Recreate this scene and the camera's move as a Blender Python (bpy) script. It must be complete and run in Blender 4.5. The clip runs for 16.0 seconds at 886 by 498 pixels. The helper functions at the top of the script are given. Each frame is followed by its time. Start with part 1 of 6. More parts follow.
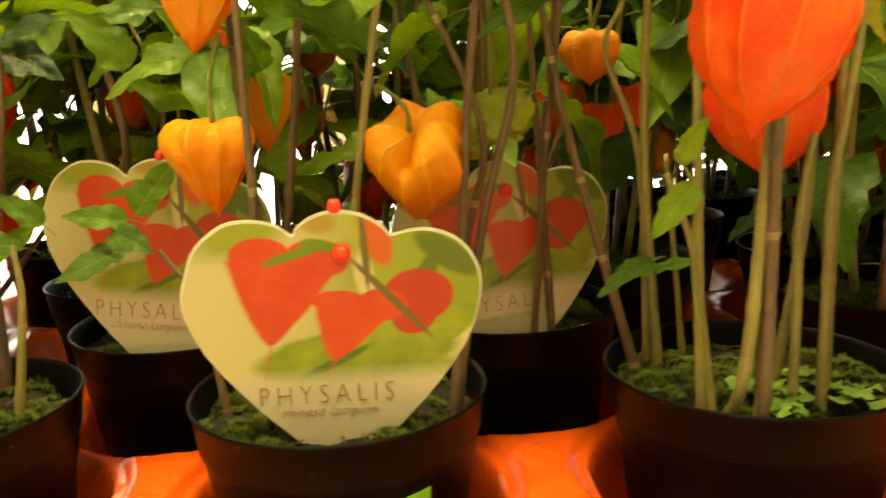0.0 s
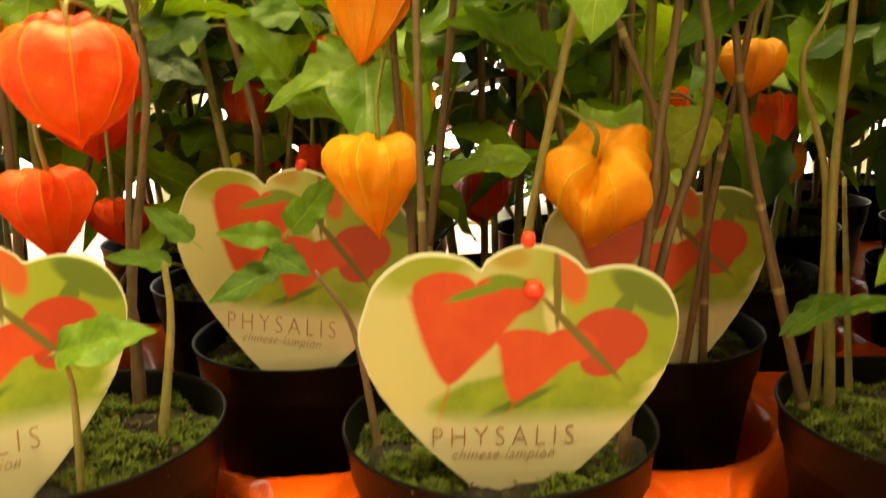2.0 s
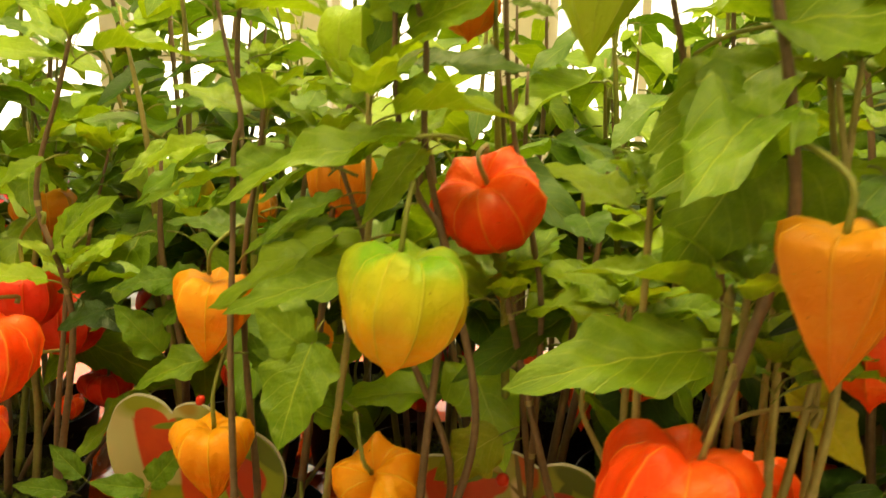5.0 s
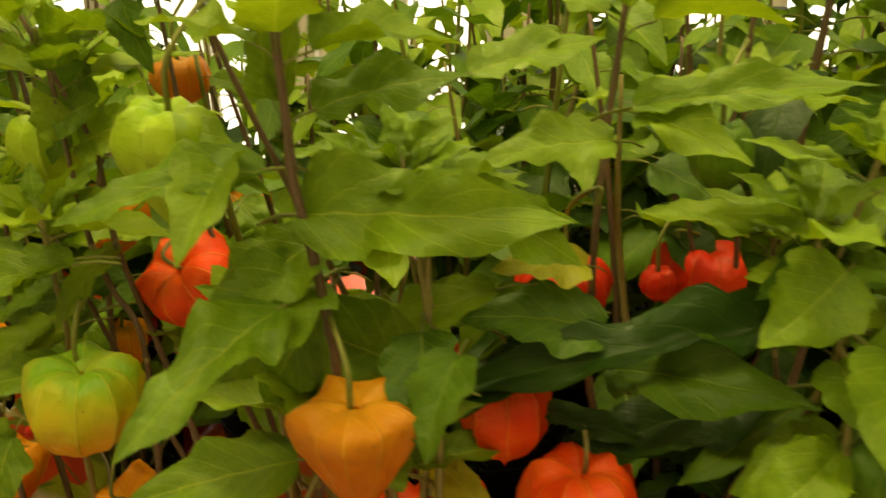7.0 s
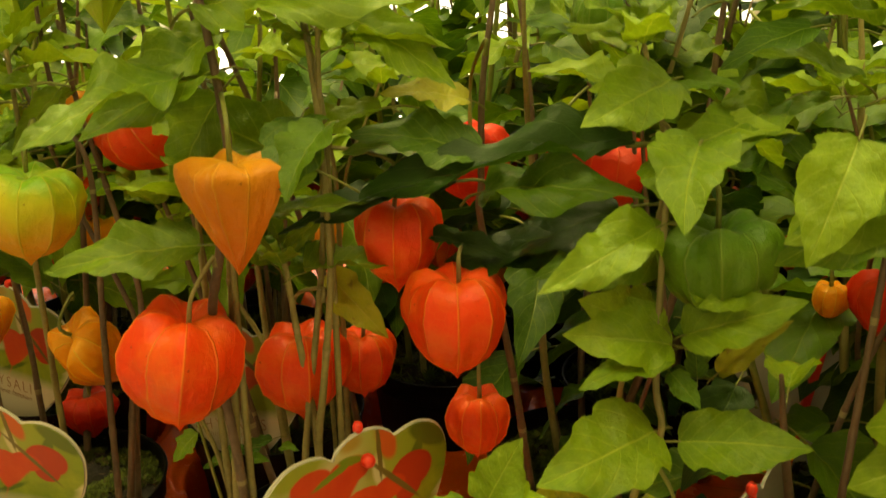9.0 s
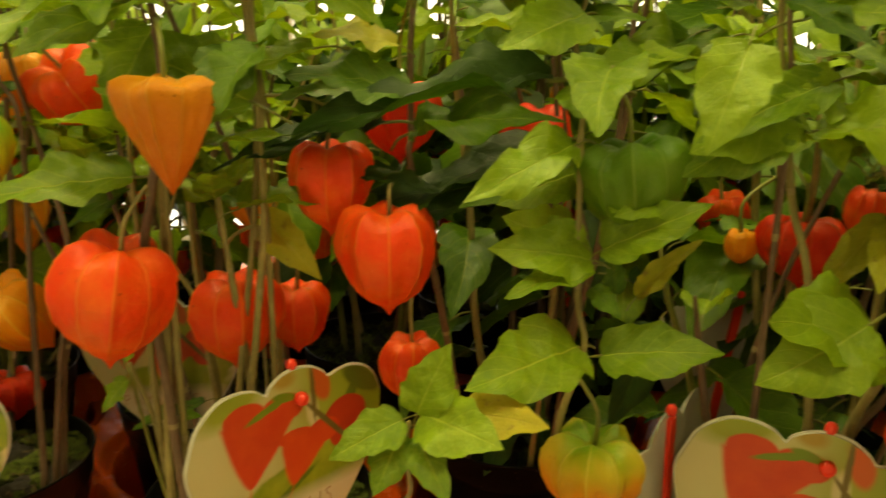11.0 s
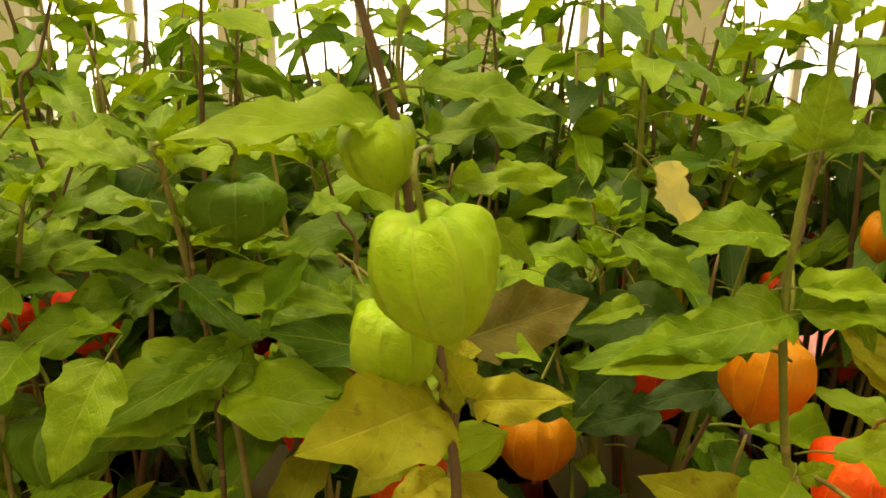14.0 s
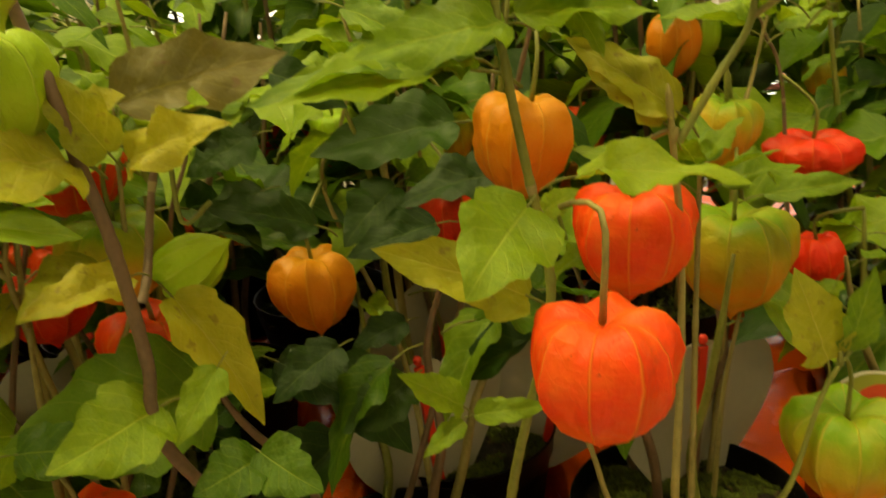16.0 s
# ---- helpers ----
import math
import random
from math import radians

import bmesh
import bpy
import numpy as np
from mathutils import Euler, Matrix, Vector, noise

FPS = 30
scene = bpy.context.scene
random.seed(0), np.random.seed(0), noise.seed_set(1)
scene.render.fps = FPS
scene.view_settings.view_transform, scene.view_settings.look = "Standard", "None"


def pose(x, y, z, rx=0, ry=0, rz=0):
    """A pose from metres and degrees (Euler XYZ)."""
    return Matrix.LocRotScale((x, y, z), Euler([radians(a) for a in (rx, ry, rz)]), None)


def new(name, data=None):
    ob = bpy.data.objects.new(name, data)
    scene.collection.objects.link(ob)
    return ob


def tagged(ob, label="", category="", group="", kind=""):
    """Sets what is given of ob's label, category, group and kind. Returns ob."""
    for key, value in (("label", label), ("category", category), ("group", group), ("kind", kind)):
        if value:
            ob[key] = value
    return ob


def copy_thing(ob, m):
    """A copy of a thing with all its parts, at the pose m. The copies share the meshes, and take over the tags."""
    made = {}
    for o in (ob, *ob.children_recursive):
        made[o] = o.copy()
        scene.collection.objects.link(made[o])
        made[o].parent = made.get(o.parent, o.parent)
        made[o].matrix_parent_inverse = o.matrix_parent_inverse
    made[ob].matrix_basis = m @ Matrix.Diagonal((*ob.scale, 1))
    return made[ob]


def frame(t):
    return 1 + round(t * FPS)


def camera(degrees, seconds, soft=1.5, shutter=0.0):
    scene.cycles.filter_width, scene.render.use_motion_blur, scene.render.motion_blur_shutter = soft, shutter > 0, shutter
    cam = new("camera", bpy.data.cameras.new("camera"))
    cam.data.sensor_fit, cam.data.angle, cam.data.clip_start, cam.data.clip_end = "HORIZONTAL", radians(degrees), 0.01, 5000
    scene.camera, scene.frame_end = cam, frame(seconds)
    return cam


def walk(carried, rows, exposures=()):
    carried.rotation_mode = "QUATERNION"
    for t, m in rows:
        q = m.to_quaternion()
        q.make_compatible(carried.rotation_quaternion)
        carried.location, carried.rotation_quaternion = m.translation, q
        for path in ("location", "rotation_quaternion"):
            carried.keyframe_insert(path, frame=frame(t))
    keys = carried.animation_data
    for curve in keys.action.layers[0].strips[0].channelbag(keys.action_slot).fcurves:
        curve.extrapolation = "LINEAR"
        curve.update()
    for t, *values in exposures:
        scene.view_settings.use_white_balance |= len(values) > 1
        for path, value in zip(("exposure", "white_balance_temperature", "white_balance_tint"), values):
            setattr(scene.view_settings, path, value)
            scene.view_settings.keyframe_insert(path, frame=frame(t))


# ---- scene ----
cam = camera(59.0, 16.0, shutter=0.5)
PATH = [
    (0, pose(0.0306, -0.2726, 0.2079, 78.95, 2.36, -2.50)),
    (0.5, pose(-0.0028, -0.2655, 0.2037, 78.78, 1.97, -2.65)),
    (1, pose(-0.0164, -0.2593, 0.2012, 77.92, 1.76, -1.44)),
    (1.5, pose(-0.0246, -0.2581, 0.2038, 77.95, 1.38, -0.52)),
    (2, pose(-0.0194, -0.2485, 0.2225, 77.73, 1.23, 0.46)),
    (2.5, pose(-0.0072, -0.2428, 0.2674, 78.42, 1.65, 0.89)),
    (3, pose(-0.0038, -0.2401, 0.2925, 79.96, 2.03, 1.70)),
    (3.2, pose(-0.0004, -0.2418, 0.2983, 80.97, 1.45, 1.36)),
    (5.3, pose(0.1363, -0.2574, 0.3588, 79.42, -0.38, 13.31)),
    (5.5, pose(0.1486, -0.2517, 0.3750, 78.65, 0.59, 13.88)),
    (6, pose(0.1804, -0.2246, 0.4155, 72.95, 2.11, 14.11)),
    (6.5, pose(0.2103, -0.2225, 0.4460, 68.09, 1.68, 12.74)),
    (7, pose(0.2503, -0.2323, 0.4437, 67.59, 1.57, 12.76)),
    (7.5, pose(0.2866, -0.2413, 0.4362, 67.65, 0.85, 12.97)),
    (8, pose(0.3062, -0.2477, 0.4249, 67.71, 0.53, 13.75)),
    (8.5, pose(0.3162, -0.2636, 0.4011, 68.87, 0.18, 15.24)),
    (8.7, pose(0.3195, -0.2736, 0.3872, 70.25, 0.38, 15.88)),
    (10.8, pose(0.3293, -0.3111, 0.3253, 74.85, -0.25, 12.93)),
    (11, pose(0.3321, -0.3100, 0.3259, 75.21, -0.50, 11.35)),
    (11.5, pose(0.3477, -0.2986, 0.3353, 75.12, 0.15, 4.31)),
    (12, pose(0.3596, -0.2901, 0.3516, 74.89, 1.55, -3.66)),
    (12.5, pose(0.3841, -0.2598, 0.3888, 73.02, 3.98, -8.93)),
    (13, pose(0.4054, -0.2383, 0.4067, 73.14, 2.27, -12.64)),
    (13.5, pose(0.4558, -0.2649, 0.4288, 73.24, 0.10, -7.72)),
    (14, pose(0.4879, -0.2898, 0.4478, 73.14, -0.74, -2.21)),
    (14.5, pose(0.5314, -0.2907, 0.4447, 71.74, 2.61, 0.23)),
    (15, pose(0.5609, -0.2735, 0.4069, 71.40, 4.29, -3.34)),
    (15.5, pose(0.5596, -0.2718, 0.3796, 71.29, 4.46, -7.95)),
    (16, pose(0.5527, -0.2725, 0.3597, 70.51, 4.77, -12.72)),
]
walk(cam, PATH, ((0.0, 0.02), (2.0, 0.02), (3.2, -0.1), (5.3, -0.75), (6.2, -1.38), (7.2, -1.27), (8.7, -0.95), (10.8, -0.92), (12.5, -1.04), (13.5, -1.1), (16.0, -1.17)))

# ---------------- light ----------------
world = bpy.data.worlds.new("daylight")
scene.world = world
world.use_nodes = True
wn = world.node_tree.nodes
sky = wn.new("ShaderNodeTexSky")
sky.sky_type, sky.sun_disc = "NISHITA", False
sky.sun_elevation, sky.sun_rotation = radians(40), radians(160)
world.node_tree.links.new(sky.outputs[0], wn["Background"].inputs[0])
wn["Background"].inputs[1].default_value = 0.1


def area_lamp(name, m, sx, sy, watts, colour):
    d = bpy.data.lights.new(name, "AREA")
    d.shape, d.size, d.size_y, d.energy, d.color = "RECTANGLE", sx, sy, watts, colour
    ob = new(name, d)
    ob.matrix_basis = m
    return ob


WARM = (1.0, 0.85, 0.31)
FLOOR_Z, CEIL_Z = -0.75, 2.35
LAMPS = ((-1.0, -0.8, 46), (0.25, -0.8, 44), (1.6, -0.8, 34), (-0.35, 0.7, 115), (1.1, 0.75, 46))
for lx, ly, w in LAMPS:
    area_lamp("ceiling_lamp_light", pose(lx, ly, CEIL_Z - 0.1), 1.1, 0.22, w, WARM)

# ---------------- materials ----------------


def mat(name):
    m = bpy.data.materials.new(name)
    m.use_nodes = True
    return m, m.node_tree.nodes, m.node_tree.links, m.node_tree.nodes["Principled BSDF"]


def math_node(nt, op, a, b=None, c=None):
    n = nt.nodes.new("ShaderNodeMath")
    n.operation = op
    for i, v in enumerate((a, b, c)):
        if v is None:
            continue
        if isinstance(v, (int, float)):
            n.inputs[i].default_value = v
        else:
            nt.links.new(v, n.inputs[i])
    return n.outputs[0]


def mix_col(nt, fac, a, b, mode="MIX"):
    n = nt.nodes.new("ShaderNodeMix")
    n.data_type, n.blend_type = "RGBA", mode
    for sock, v in ((n.inputs[0], fac), (n.inputs[6], a), (n.inputs[7], b)):
        if isinstance(v, (int, float)):
            sock.default_value = v
        elif isinstance(v, tuple):
            sock.default_value = (*v, 1)
        else:
            nt.links.new(v, sock)
    return n.outputs[2]


def noise_tex(nt, scale, detail=4, rough=0.6, vec=None):
    n = nt.nodes.new("ShaderNodeTexNoise")
    n.inputs["Scale"].default_value, n.inputs["Detail"].default_value = scale, detail
    n.inputs["Roughness"].default_value = rough
    if vec is None:
        vec = nt.nodes.new("ShaderNodeTexCoord").outputs["Object"]
    nt.links.new(vec, n.inputs["Vector"])
    return n.outputs[0]


def ramp(nt, fac, *stops):
    n = nt.nodes.new("ShaderNodeValToRGB")
    while len(n.color_ramp.elements) < len(stops):
        n.color_ramp.elements.new(0.5)
    for e, (p, c) in zip(n.color_ramp.elements, stops):
        e.position, e.color = p, (*c, 1) if isinstance(c, tuple) else (c, c, c, 1)
    nt.links.new(fac, n.inputs[0])
    return n.outputs[0]


def bump(nt, b, height, strength, dist):
    n = nt.nodes.new("ShaderNodeBump")
    n.inputs["Strength"].default_value, n.inputs["Distance"].default_value = strength, dist
    nt.links.new(height, n.inputs["Height"])
    nt.links.new(n.outputs[0], b.inputs["Normal"])
    return n.outputs[0]


def plain(name, a, b, scale, rough=0.6, bumps=0.2, dist=0.002, metal=0.0, detail=5):
    m, ns, ls, p = mat(name)
    nt = m.node_tree
    f = noise_tex(nt, scale, detail)
    g = noise_tex(nt, scale * 7, 3)
    h = math_node(nt, "ADD", math_node(nt, "MULTIPLY", f, 0.65), math_node(nt, "MULTIPLY", g, 0.35))
    ls.new(ramp(nt, h, (0.3, a), (0.72, b)), p.inputs["Base Color"])
    p.inputs["Roughness"].default_value, p.inputs["Metallic"].default_value = rough, metal
    bump(nt, p, h, bumps, dist)
    return m


def sheer(m, p, colour, share, normal=None):
    """Lets a thin sheet pass part of the light."""
    nt = m.node_tree
    tr = nt.nodes.new("ShaderNodeBsdfTranslucent")
    nt.links.new(colour, tr.inputs[0])
    if normal:
        nt.links.new(normal, tr.inputs["Normal"])
    mx = nt.nodes.new("ShaderNodeMixShader")
    mx.inputs[0].default_value = share
    nt.links.new(p.outputs[0], mx.inputs[1])
    nt.links.new(tr.outputs[0], mx.inputs[2])
    nt.links.new(mx.outputs[0], nt.nodes["Material Output"].inputs[0])


def leaf_material(name, dark, light, vein, spots=0.0):
    m, ns, ls, p = mat(name)
    nt = m.node_tree
    uv = ns.new("ShaderNodeUVMap")
    sep = ns.new("ShaderNodeSeparateXYZ")
    ls.new(uv.outputs[0], sep.inputs[0])
    au = math_node(nt, "ABSOLUTE", math_node(nt, "SUBTRACT", sep.outputs[0], 0.5))
    side = math_node(nt, "FRACT", math_node(nt, "SUBTRACT", math_node(nt, "MULTIPLY", sep.outputs[1], 7.0), math_node(nt, "MULTIPLY", au, 4.2)))
    sv = math_node(nt, "ABSOLUTE", math_node(nt, "SUBTRACT", side, 0.5))
    side_v = ramp(nt, sv, (0.0, 1.0), (0.07, 0.0))
    mid = ramp(nt, au, (0.0, 1.0), (0.022, 0.0))
    veins = math_node(nt, "MAXIMUM", mid, math_node(nt, "MULTIPLY", side_v, 0.45))
    vo = ns.new("ShaderNodeTexVoronoi")
    vo.feature = "DISTANCE_TO_EDGE"
    vo.inputs["Scale"].default_value = 24
    ls.new(uv.outputs[0], vo.inputs["Vector"])
    net = ramp(nt, vo.outputs[0], (0.0, 0.22), (0.05, 0.0))
    veins = math_node(nt, "MAXIMUM", veins, net)
    info = ns.new("ShaderNodeObjectInfo")
    n1 = noise_tex(nt, 3.0, 4)
    n2 = noise_tex(nt, 17, 3)
    f = math_node(nt, "ADD", math_node(nt, "MULTIPLY", n1, 0.6), math_node(nt, "MULTIPLY", info.outputs["Random"], 0.45))
    f = math_node(nt, "ADD", f, math_node(nt, "MULTIPLY", math_node(nt, "SUBTRACT", n2, 0.5), 0.35))
    base = ramp(nt, f, (0.2, dark), (0.85, light))
    if spots:
        s = ramp(nt, noise_tex(nt, 9, 2), (0.62, 0.0), (0.7, spots))
        base = mix_col(nt, s, base, (0.16, 0.09, 0.03))
    col = mix_col(nt, math_node(nt, "MULTIPLY", veins, 0.7), base, vein)
    ls.new(col, p.inputs["Base Color"])
    p.inputs["Roughness"].default_value = 0.4
    p.inputs["Specular IOR Level"].default_value = 0.36
    quilt = math_node(nt, "ADD", math_node(nt, "MULTIPLY", math_node(nt, "SUBTRACT", 1.0, veins), 0.22), math_node(nt, "MULTIPLY", n2, 0.4))
    quilt = math_node(nt, "ADD", quilt, math_node(nt, "MULTIPLY", noise_tex(nt, 6.5, 3), 0.8))
    nor = bump(nt, p, quilt, 0.6, 0.0022)
    sheer(m, p, mix_col(nt, 1.0, col, (1.25, 1.1, 0.6), "MULTIPLY"), 0.36, nor)
    return m


def husk_material(name, top, middle, low, rib, steps=(0.12, 0.45, 0.85)):
    m, ns, ls, p = mat(name)
    nt = m.node_tree
    uv = ns.new("ShaderNodeUVMap")
    sep = ns.new("ShaderNodeSeparateXYZ")
    ls.new(uv.outputs[0], sep.inputs[0])
    info = ns.new("ShaderNodeObjectInfo")
    n1 = noise_tex(nt, 2.4, 2.5, 0.5)
    v = math_node(nt, "ADD", sep.outputs[1], math_node(nt, "MULTIPLY", math_node(nt, "SUBTRACT", n1, 0.5), 0.3))
    v = math_node(nt, "ADD", v, math_node(nt, "MULTIPLY", math_node(nt, "SUBTRACT", info.outputs["Random"], 0.5), 0.12))
    base = ramp(nt, v, (steps[0], top), (steps[1], middle), (steps[2], low))
    n2 = noise_tex(nt, 15, 4, 0.7)
    base = mix_col(nt, ramp(nt, n2, (0.35, 0.08), (0.65, 0.0)), base, mix_col(nt, 1.0, base, (0.72, 0.5, 0.35), "MULTIPLY"))
    blot = ramp(nt, noise_tex(nt, 2.2, 3, 0.55), (0.46, 0.0), (0.66, 0.55))
    base = mix_col(nt, blot, base, mix_col(nt, 0.55, base, rib))
    fleck = ramp(nt, noise_tex(nt, 17, 2), (0.72, 0.0), (0.76, 0.6))
    base = mix_col(nt, fleck, base, mix_col(nt, 1.0, base, (0.35, 0.22, 0.2), "MULTIPLY"))
    ridge = math_node(nt, "ABSOLUTE", math_node(nt, "SUBTRACT", math_node(nt, "FRACT", math_node(nt, "MULTIPLY", sep.outputs[0], 10.0)), 0.5))
    rv = ramp(nt, ridge, (0.45, 0.0), (0.49, 1.0))
    vo = ns.new("ShaderNodeTexVoronoi")
    vo.feature = "DISTANCE_TO_EDGE"
    vo.inputs["Scale"].default_value = 10
    ls.new(ns.new("ShaderNodeTexCoord").outputs["Object"], vo.inputs["Vector"])
    net = ramp(nt, vo.outputs[0], (0.0, 0.16), (0.06, 0.0))
    veins = math_node(nt, "MAXIMUM", rv, net)
    col = mix_col(nt, math_node(nt, "MULTIPLY", veins, 0.6), base, rib)
    ls.new(col, p.inputs["Base Color"])
    p.inputs["Roughness"].default_value = 0.38
    p.inputs["Specular IOR Level"].default_value = 0.32
    mp = ns.new("ShaderNodeMapping")
    mp.inputs["Scale"].default_value = (34, 5, 1)
    ls.new(uv.outputs[0], mp.inputs["Vector"])
    pleat = noise_tex(nt, 1.0, 4, 0.6, mp.outputs[0])
    h = math_node(nt, "ADD", math_node(nt, "MULTIPLY", veins, 0.3), math_node(nt, "MULTIPLY", noise_tex(nt, 9, 4), 0.5))
    h = math_node(nt, "ADD", h, math_node(nt, "MULTIPLY", pleat, 0.28))
    fold = math_node(nt, "ABSOLUTE", math_node(nt, "SUBTRACT", noise_tex(nt, 3.4, 3, 0.55), 0.5))
    h = math_node(nt, "SUBTRACT", h, math_node(nt, "MULTIPLY", fold, 1.0))
    nor = bump(nt, p, h, 0.7, 0.002)
    sheer(m, p, col, 0.2, nor)
    return m




def speckled(name, a, b, dust, rough, least=0.7):
    """Smooth plastic with sparse dust and dried drops."""
    m, ns, ls, p = mat(name)
    nt = m.node_tree
    n = noise_tex(nt, 25, 4)
    s = math_node(nt, "MULTIPLY", ramp(nt, noise_tex(nt, 620, 2), (least, 0.0), (least + 0.06, 0.8)), ramp(nt, noise_tex(nt, 60, 2), (0.45, 0.0), (0.65, 1.0)))
    ls.new(mix_col(nt, s, ramp(nt, n, (0.3, a), (0.7, b)), dust), p.inputs["Base Color"])
    ls.new(math_node(nt, "ADD", math_node(nt, "MULTIPLY", noise_tex(nt, 45, 5), 0.22), rough - 0.1), p.inputs["Roughness"])
    bump(nt, p, noise_tex(nt, 90, 3), 0.15, 0.001)
    return m


def moss_material():
    m, ns, ls, p = mat("moss")
    nt = m.node_tree
    sep = ns.new("ShaderNodeSeparateXYZ")
    ls.new(ns.new("ShaderNodeUVMap").outputs[0], sep.inputs[0])
    f = math_node(nt, "ADD", math_node(nt, "MULTIPLY", noise_tex(nt, 70, 3), 0.7), math_node(nt, "MULTIPLY", sep.outputs[0], 0.3))
    tip = ramp(nt, f, (0.3, (0.035, 0.06, 0.004)), (0.72, (0.19, 0.25, 0.014)))
    ls.new(mix_col(nt, sep.outputs[1], (0.02, 0.022, 0.004), tip), p.inputs["Base Color"])
    p.inputs["Roughness"].default_value = 0.85
    return m


LEAF = {
    "green": leaf_material("leaf_green", (0.033, 0.095, 0.003), (0.135, 0.255, 0.006), (0.28, 0.38, 0.04)),
    "light": leaf_material("leaf_light_green", (0.095, 0.195, 0.004), (0.29, 0.43, 0.009), (0.44, 0.54, 0.06)),
    # the green leaf darkened in its colour, for leaves that stand in shade
    "dark": leaf_material("leaf_shaded_green", (0.01, 0.038, 0.003), (0.042, 0.1, 0.006), (0.1, 0.17, 0.025)),
    "yellow": leaf_material("leaf_yellowing", (0.22, 0.27, 0.01), (0.48, 0.45, 0.025), (0.52, 0.48, 0.09), 0.5),
    "brown": leaf_material("leaf_browning", (0.12, 0.1, 0.015), (0.26, 0.22, 0.035), (0.32, 0.27, 0.07), 0.8),
    "pale": leaf_material("leaf_pale_cream", (0.62, 0.6, 0.32), (0.8, 0.77, 0.5), (0.7, 0.68, 0.36)),
}
HUSK = {
    "red": husk_material("husk_red_orange", (0.92, 0.075, 0.004), (0.94, 0.06, 0.004), (0.95, 0.085, 0.004), (0.98, 0.3, 0.03)),
    "deep": husk_material("husk_deep_red", (0.74, 0.03, 0.006), (0.78, 0.026, 0.006), (0.82, 0.04, 0.006), (0.86, 0.12, 0.02)),
    "orange": husk_material("husk_orange", (0.96, 0.38, 0.005), (0.97, 0.33, 0.005), (0.96, 0.22, 0.005), (0.99, 0.65, 0.05)),
    "amber": husk_material("husk_amber", (0.68, 0.3, 0.006), (0.76, 0.23, 0.005), (0.76, 0.16, 0.005), (0.88, 0.44, 0.04)),
    "yellow": husk_material("husk_green_to_yellow", (0.2, 0.4, 0.01), (0.62, 0.56, 0.01), (0.9, 0.36, 0.01), (0.66, 0.6, 0.05), (0.3, 0.47, 0.68)),
    "turning": husk_material("husk_green_to_orange", (0.2, 0.36, 0.01), (0.48, 0.38, 0.01), (0.8, 0.27, 0.008), (0.6, 0.46, 0.05), (0.28, 0.44, 0.62)),
    "dark": husk_material("husk_dark_green", (0.07, 0.17, 0.006), (0.11, 0.22, 0.007), (0.16, 0.26, 0.01), (0.25, 0.34, 0.05)),
    "green": husk_material("husk_green", (0.28, 0.48, 0.008), (0.38, 0.56, 0.01), (0.44, 0.6, 0.016), (0.58, 0.68, 0.08)),
}
M_STEM = plain("stem_tan", (0.16, 0.13, 0.045), (0.34, 0.28, 0.09), 60, 0.55, 0.4)
M_STEM_NODE = plain("stem_node", (0.22, 0.17, 0.08), (0.36, 0.29, 0.14), 90, 0.6, 0.4)
M_STRAW = plain("peat_fibre", (0.03, 0.016, 0.007), (0.15, 0.09, 0.04), 240, 0.9, 0.3)
M_STEM_DARK = plain("stem_purple_brown", (0.075, 0.045, 0.03), (0.2, 0.12, 0.07), 60, 0.55, 0.4)
M_STEM_GREEN = plain("stem_green", (0.1, 0.12, 0.015), (0.25, 0.25, 0.045), 60, 0.5, 0.3)
M_POT = speckled("pot_black_plastic", (0.0025, 0.0025, 0.0025), (0.007, 0.006, 0.0055), (0.3, 0.26, 0.2), 0.4)
M_POT.node_tree.nodes["Principled BSDF"].inputs["Specular IOR Level"].default_value = 0.07
M_SOIL = plain("peat_soil", (0.003, 0.002, 0.0012), (0.016, 0.009, 0.005), 120, 0.95, 1.0, 0.006)
M_MOSS = moss_material()
M_LIVERWORT = plain("liverwort", (0.09, 0.2, 0.02), (0.25, 0.38, 0.06), 160, 0.6, 0.4)
M_TRAY = speckled("tray_orange_plastic", (0.7, 0.075, 0.004), (0.8, 0.115, 0.005), (0.75, 0.3, 0.1), 0.24, 0.68)
M_STICKER = plain("sticker_green", (0.12, 0.4, 0.03), (0.16, 0.48, 0.045), 40, 0.4, 0.05)
M_STICKER_INK = plain("sticker_ink", (0.01, 0.02, 0.01), (0.02, 0.03, 0.015), 60, 0.6, 0.05)
M_CLIP = plain("clip_red_plastic", (0.75, 0.03, 0.012), (0.85, 0.05, 0.02), 80, 0.35, 0.05)
M_CARD = plain("card_white", (0.36, 0.34, 0.29), (0.44, 0.41, 0.35), 30, 0.5, 0.03)
M_CARD_RIM = plain("card_rim_white", (0.62, 0.6, 0.54), (0.7, 0.68, 0.6), 30, 0.5, 0.03)
M_WALL = plain("wall_cream_paint", (0.6, 0.56, 0.46), (0.7, 0.65, 0.55), 2.5, 0.8, 0.15)
M_FLOOR = plain("floor_beige", (0.4, 0.36, 0.3), (0.55, 0.5, 0.43), 3, 0.5, 0.1)
M_METAL = plain("galvanised_steel", (0.4, 0.4, 0.4), (0.55, 0.55, 0.54), 25, 0.4, 0.1, metal=0.9)
M_SHELF = plain("shelf_plywood", (0.1, 0.06, 0.035), (0.2, 0.13, 0.08), 12, 0.6, 0.3)


def print_material(name, a, b, scale=45):
    return plain(name, a, b, scale, 0.42, 0.03)


P_INK = print_material("print_ink", (0.25, 0.1, 0.045), (0.32, 0.14, 0.06))


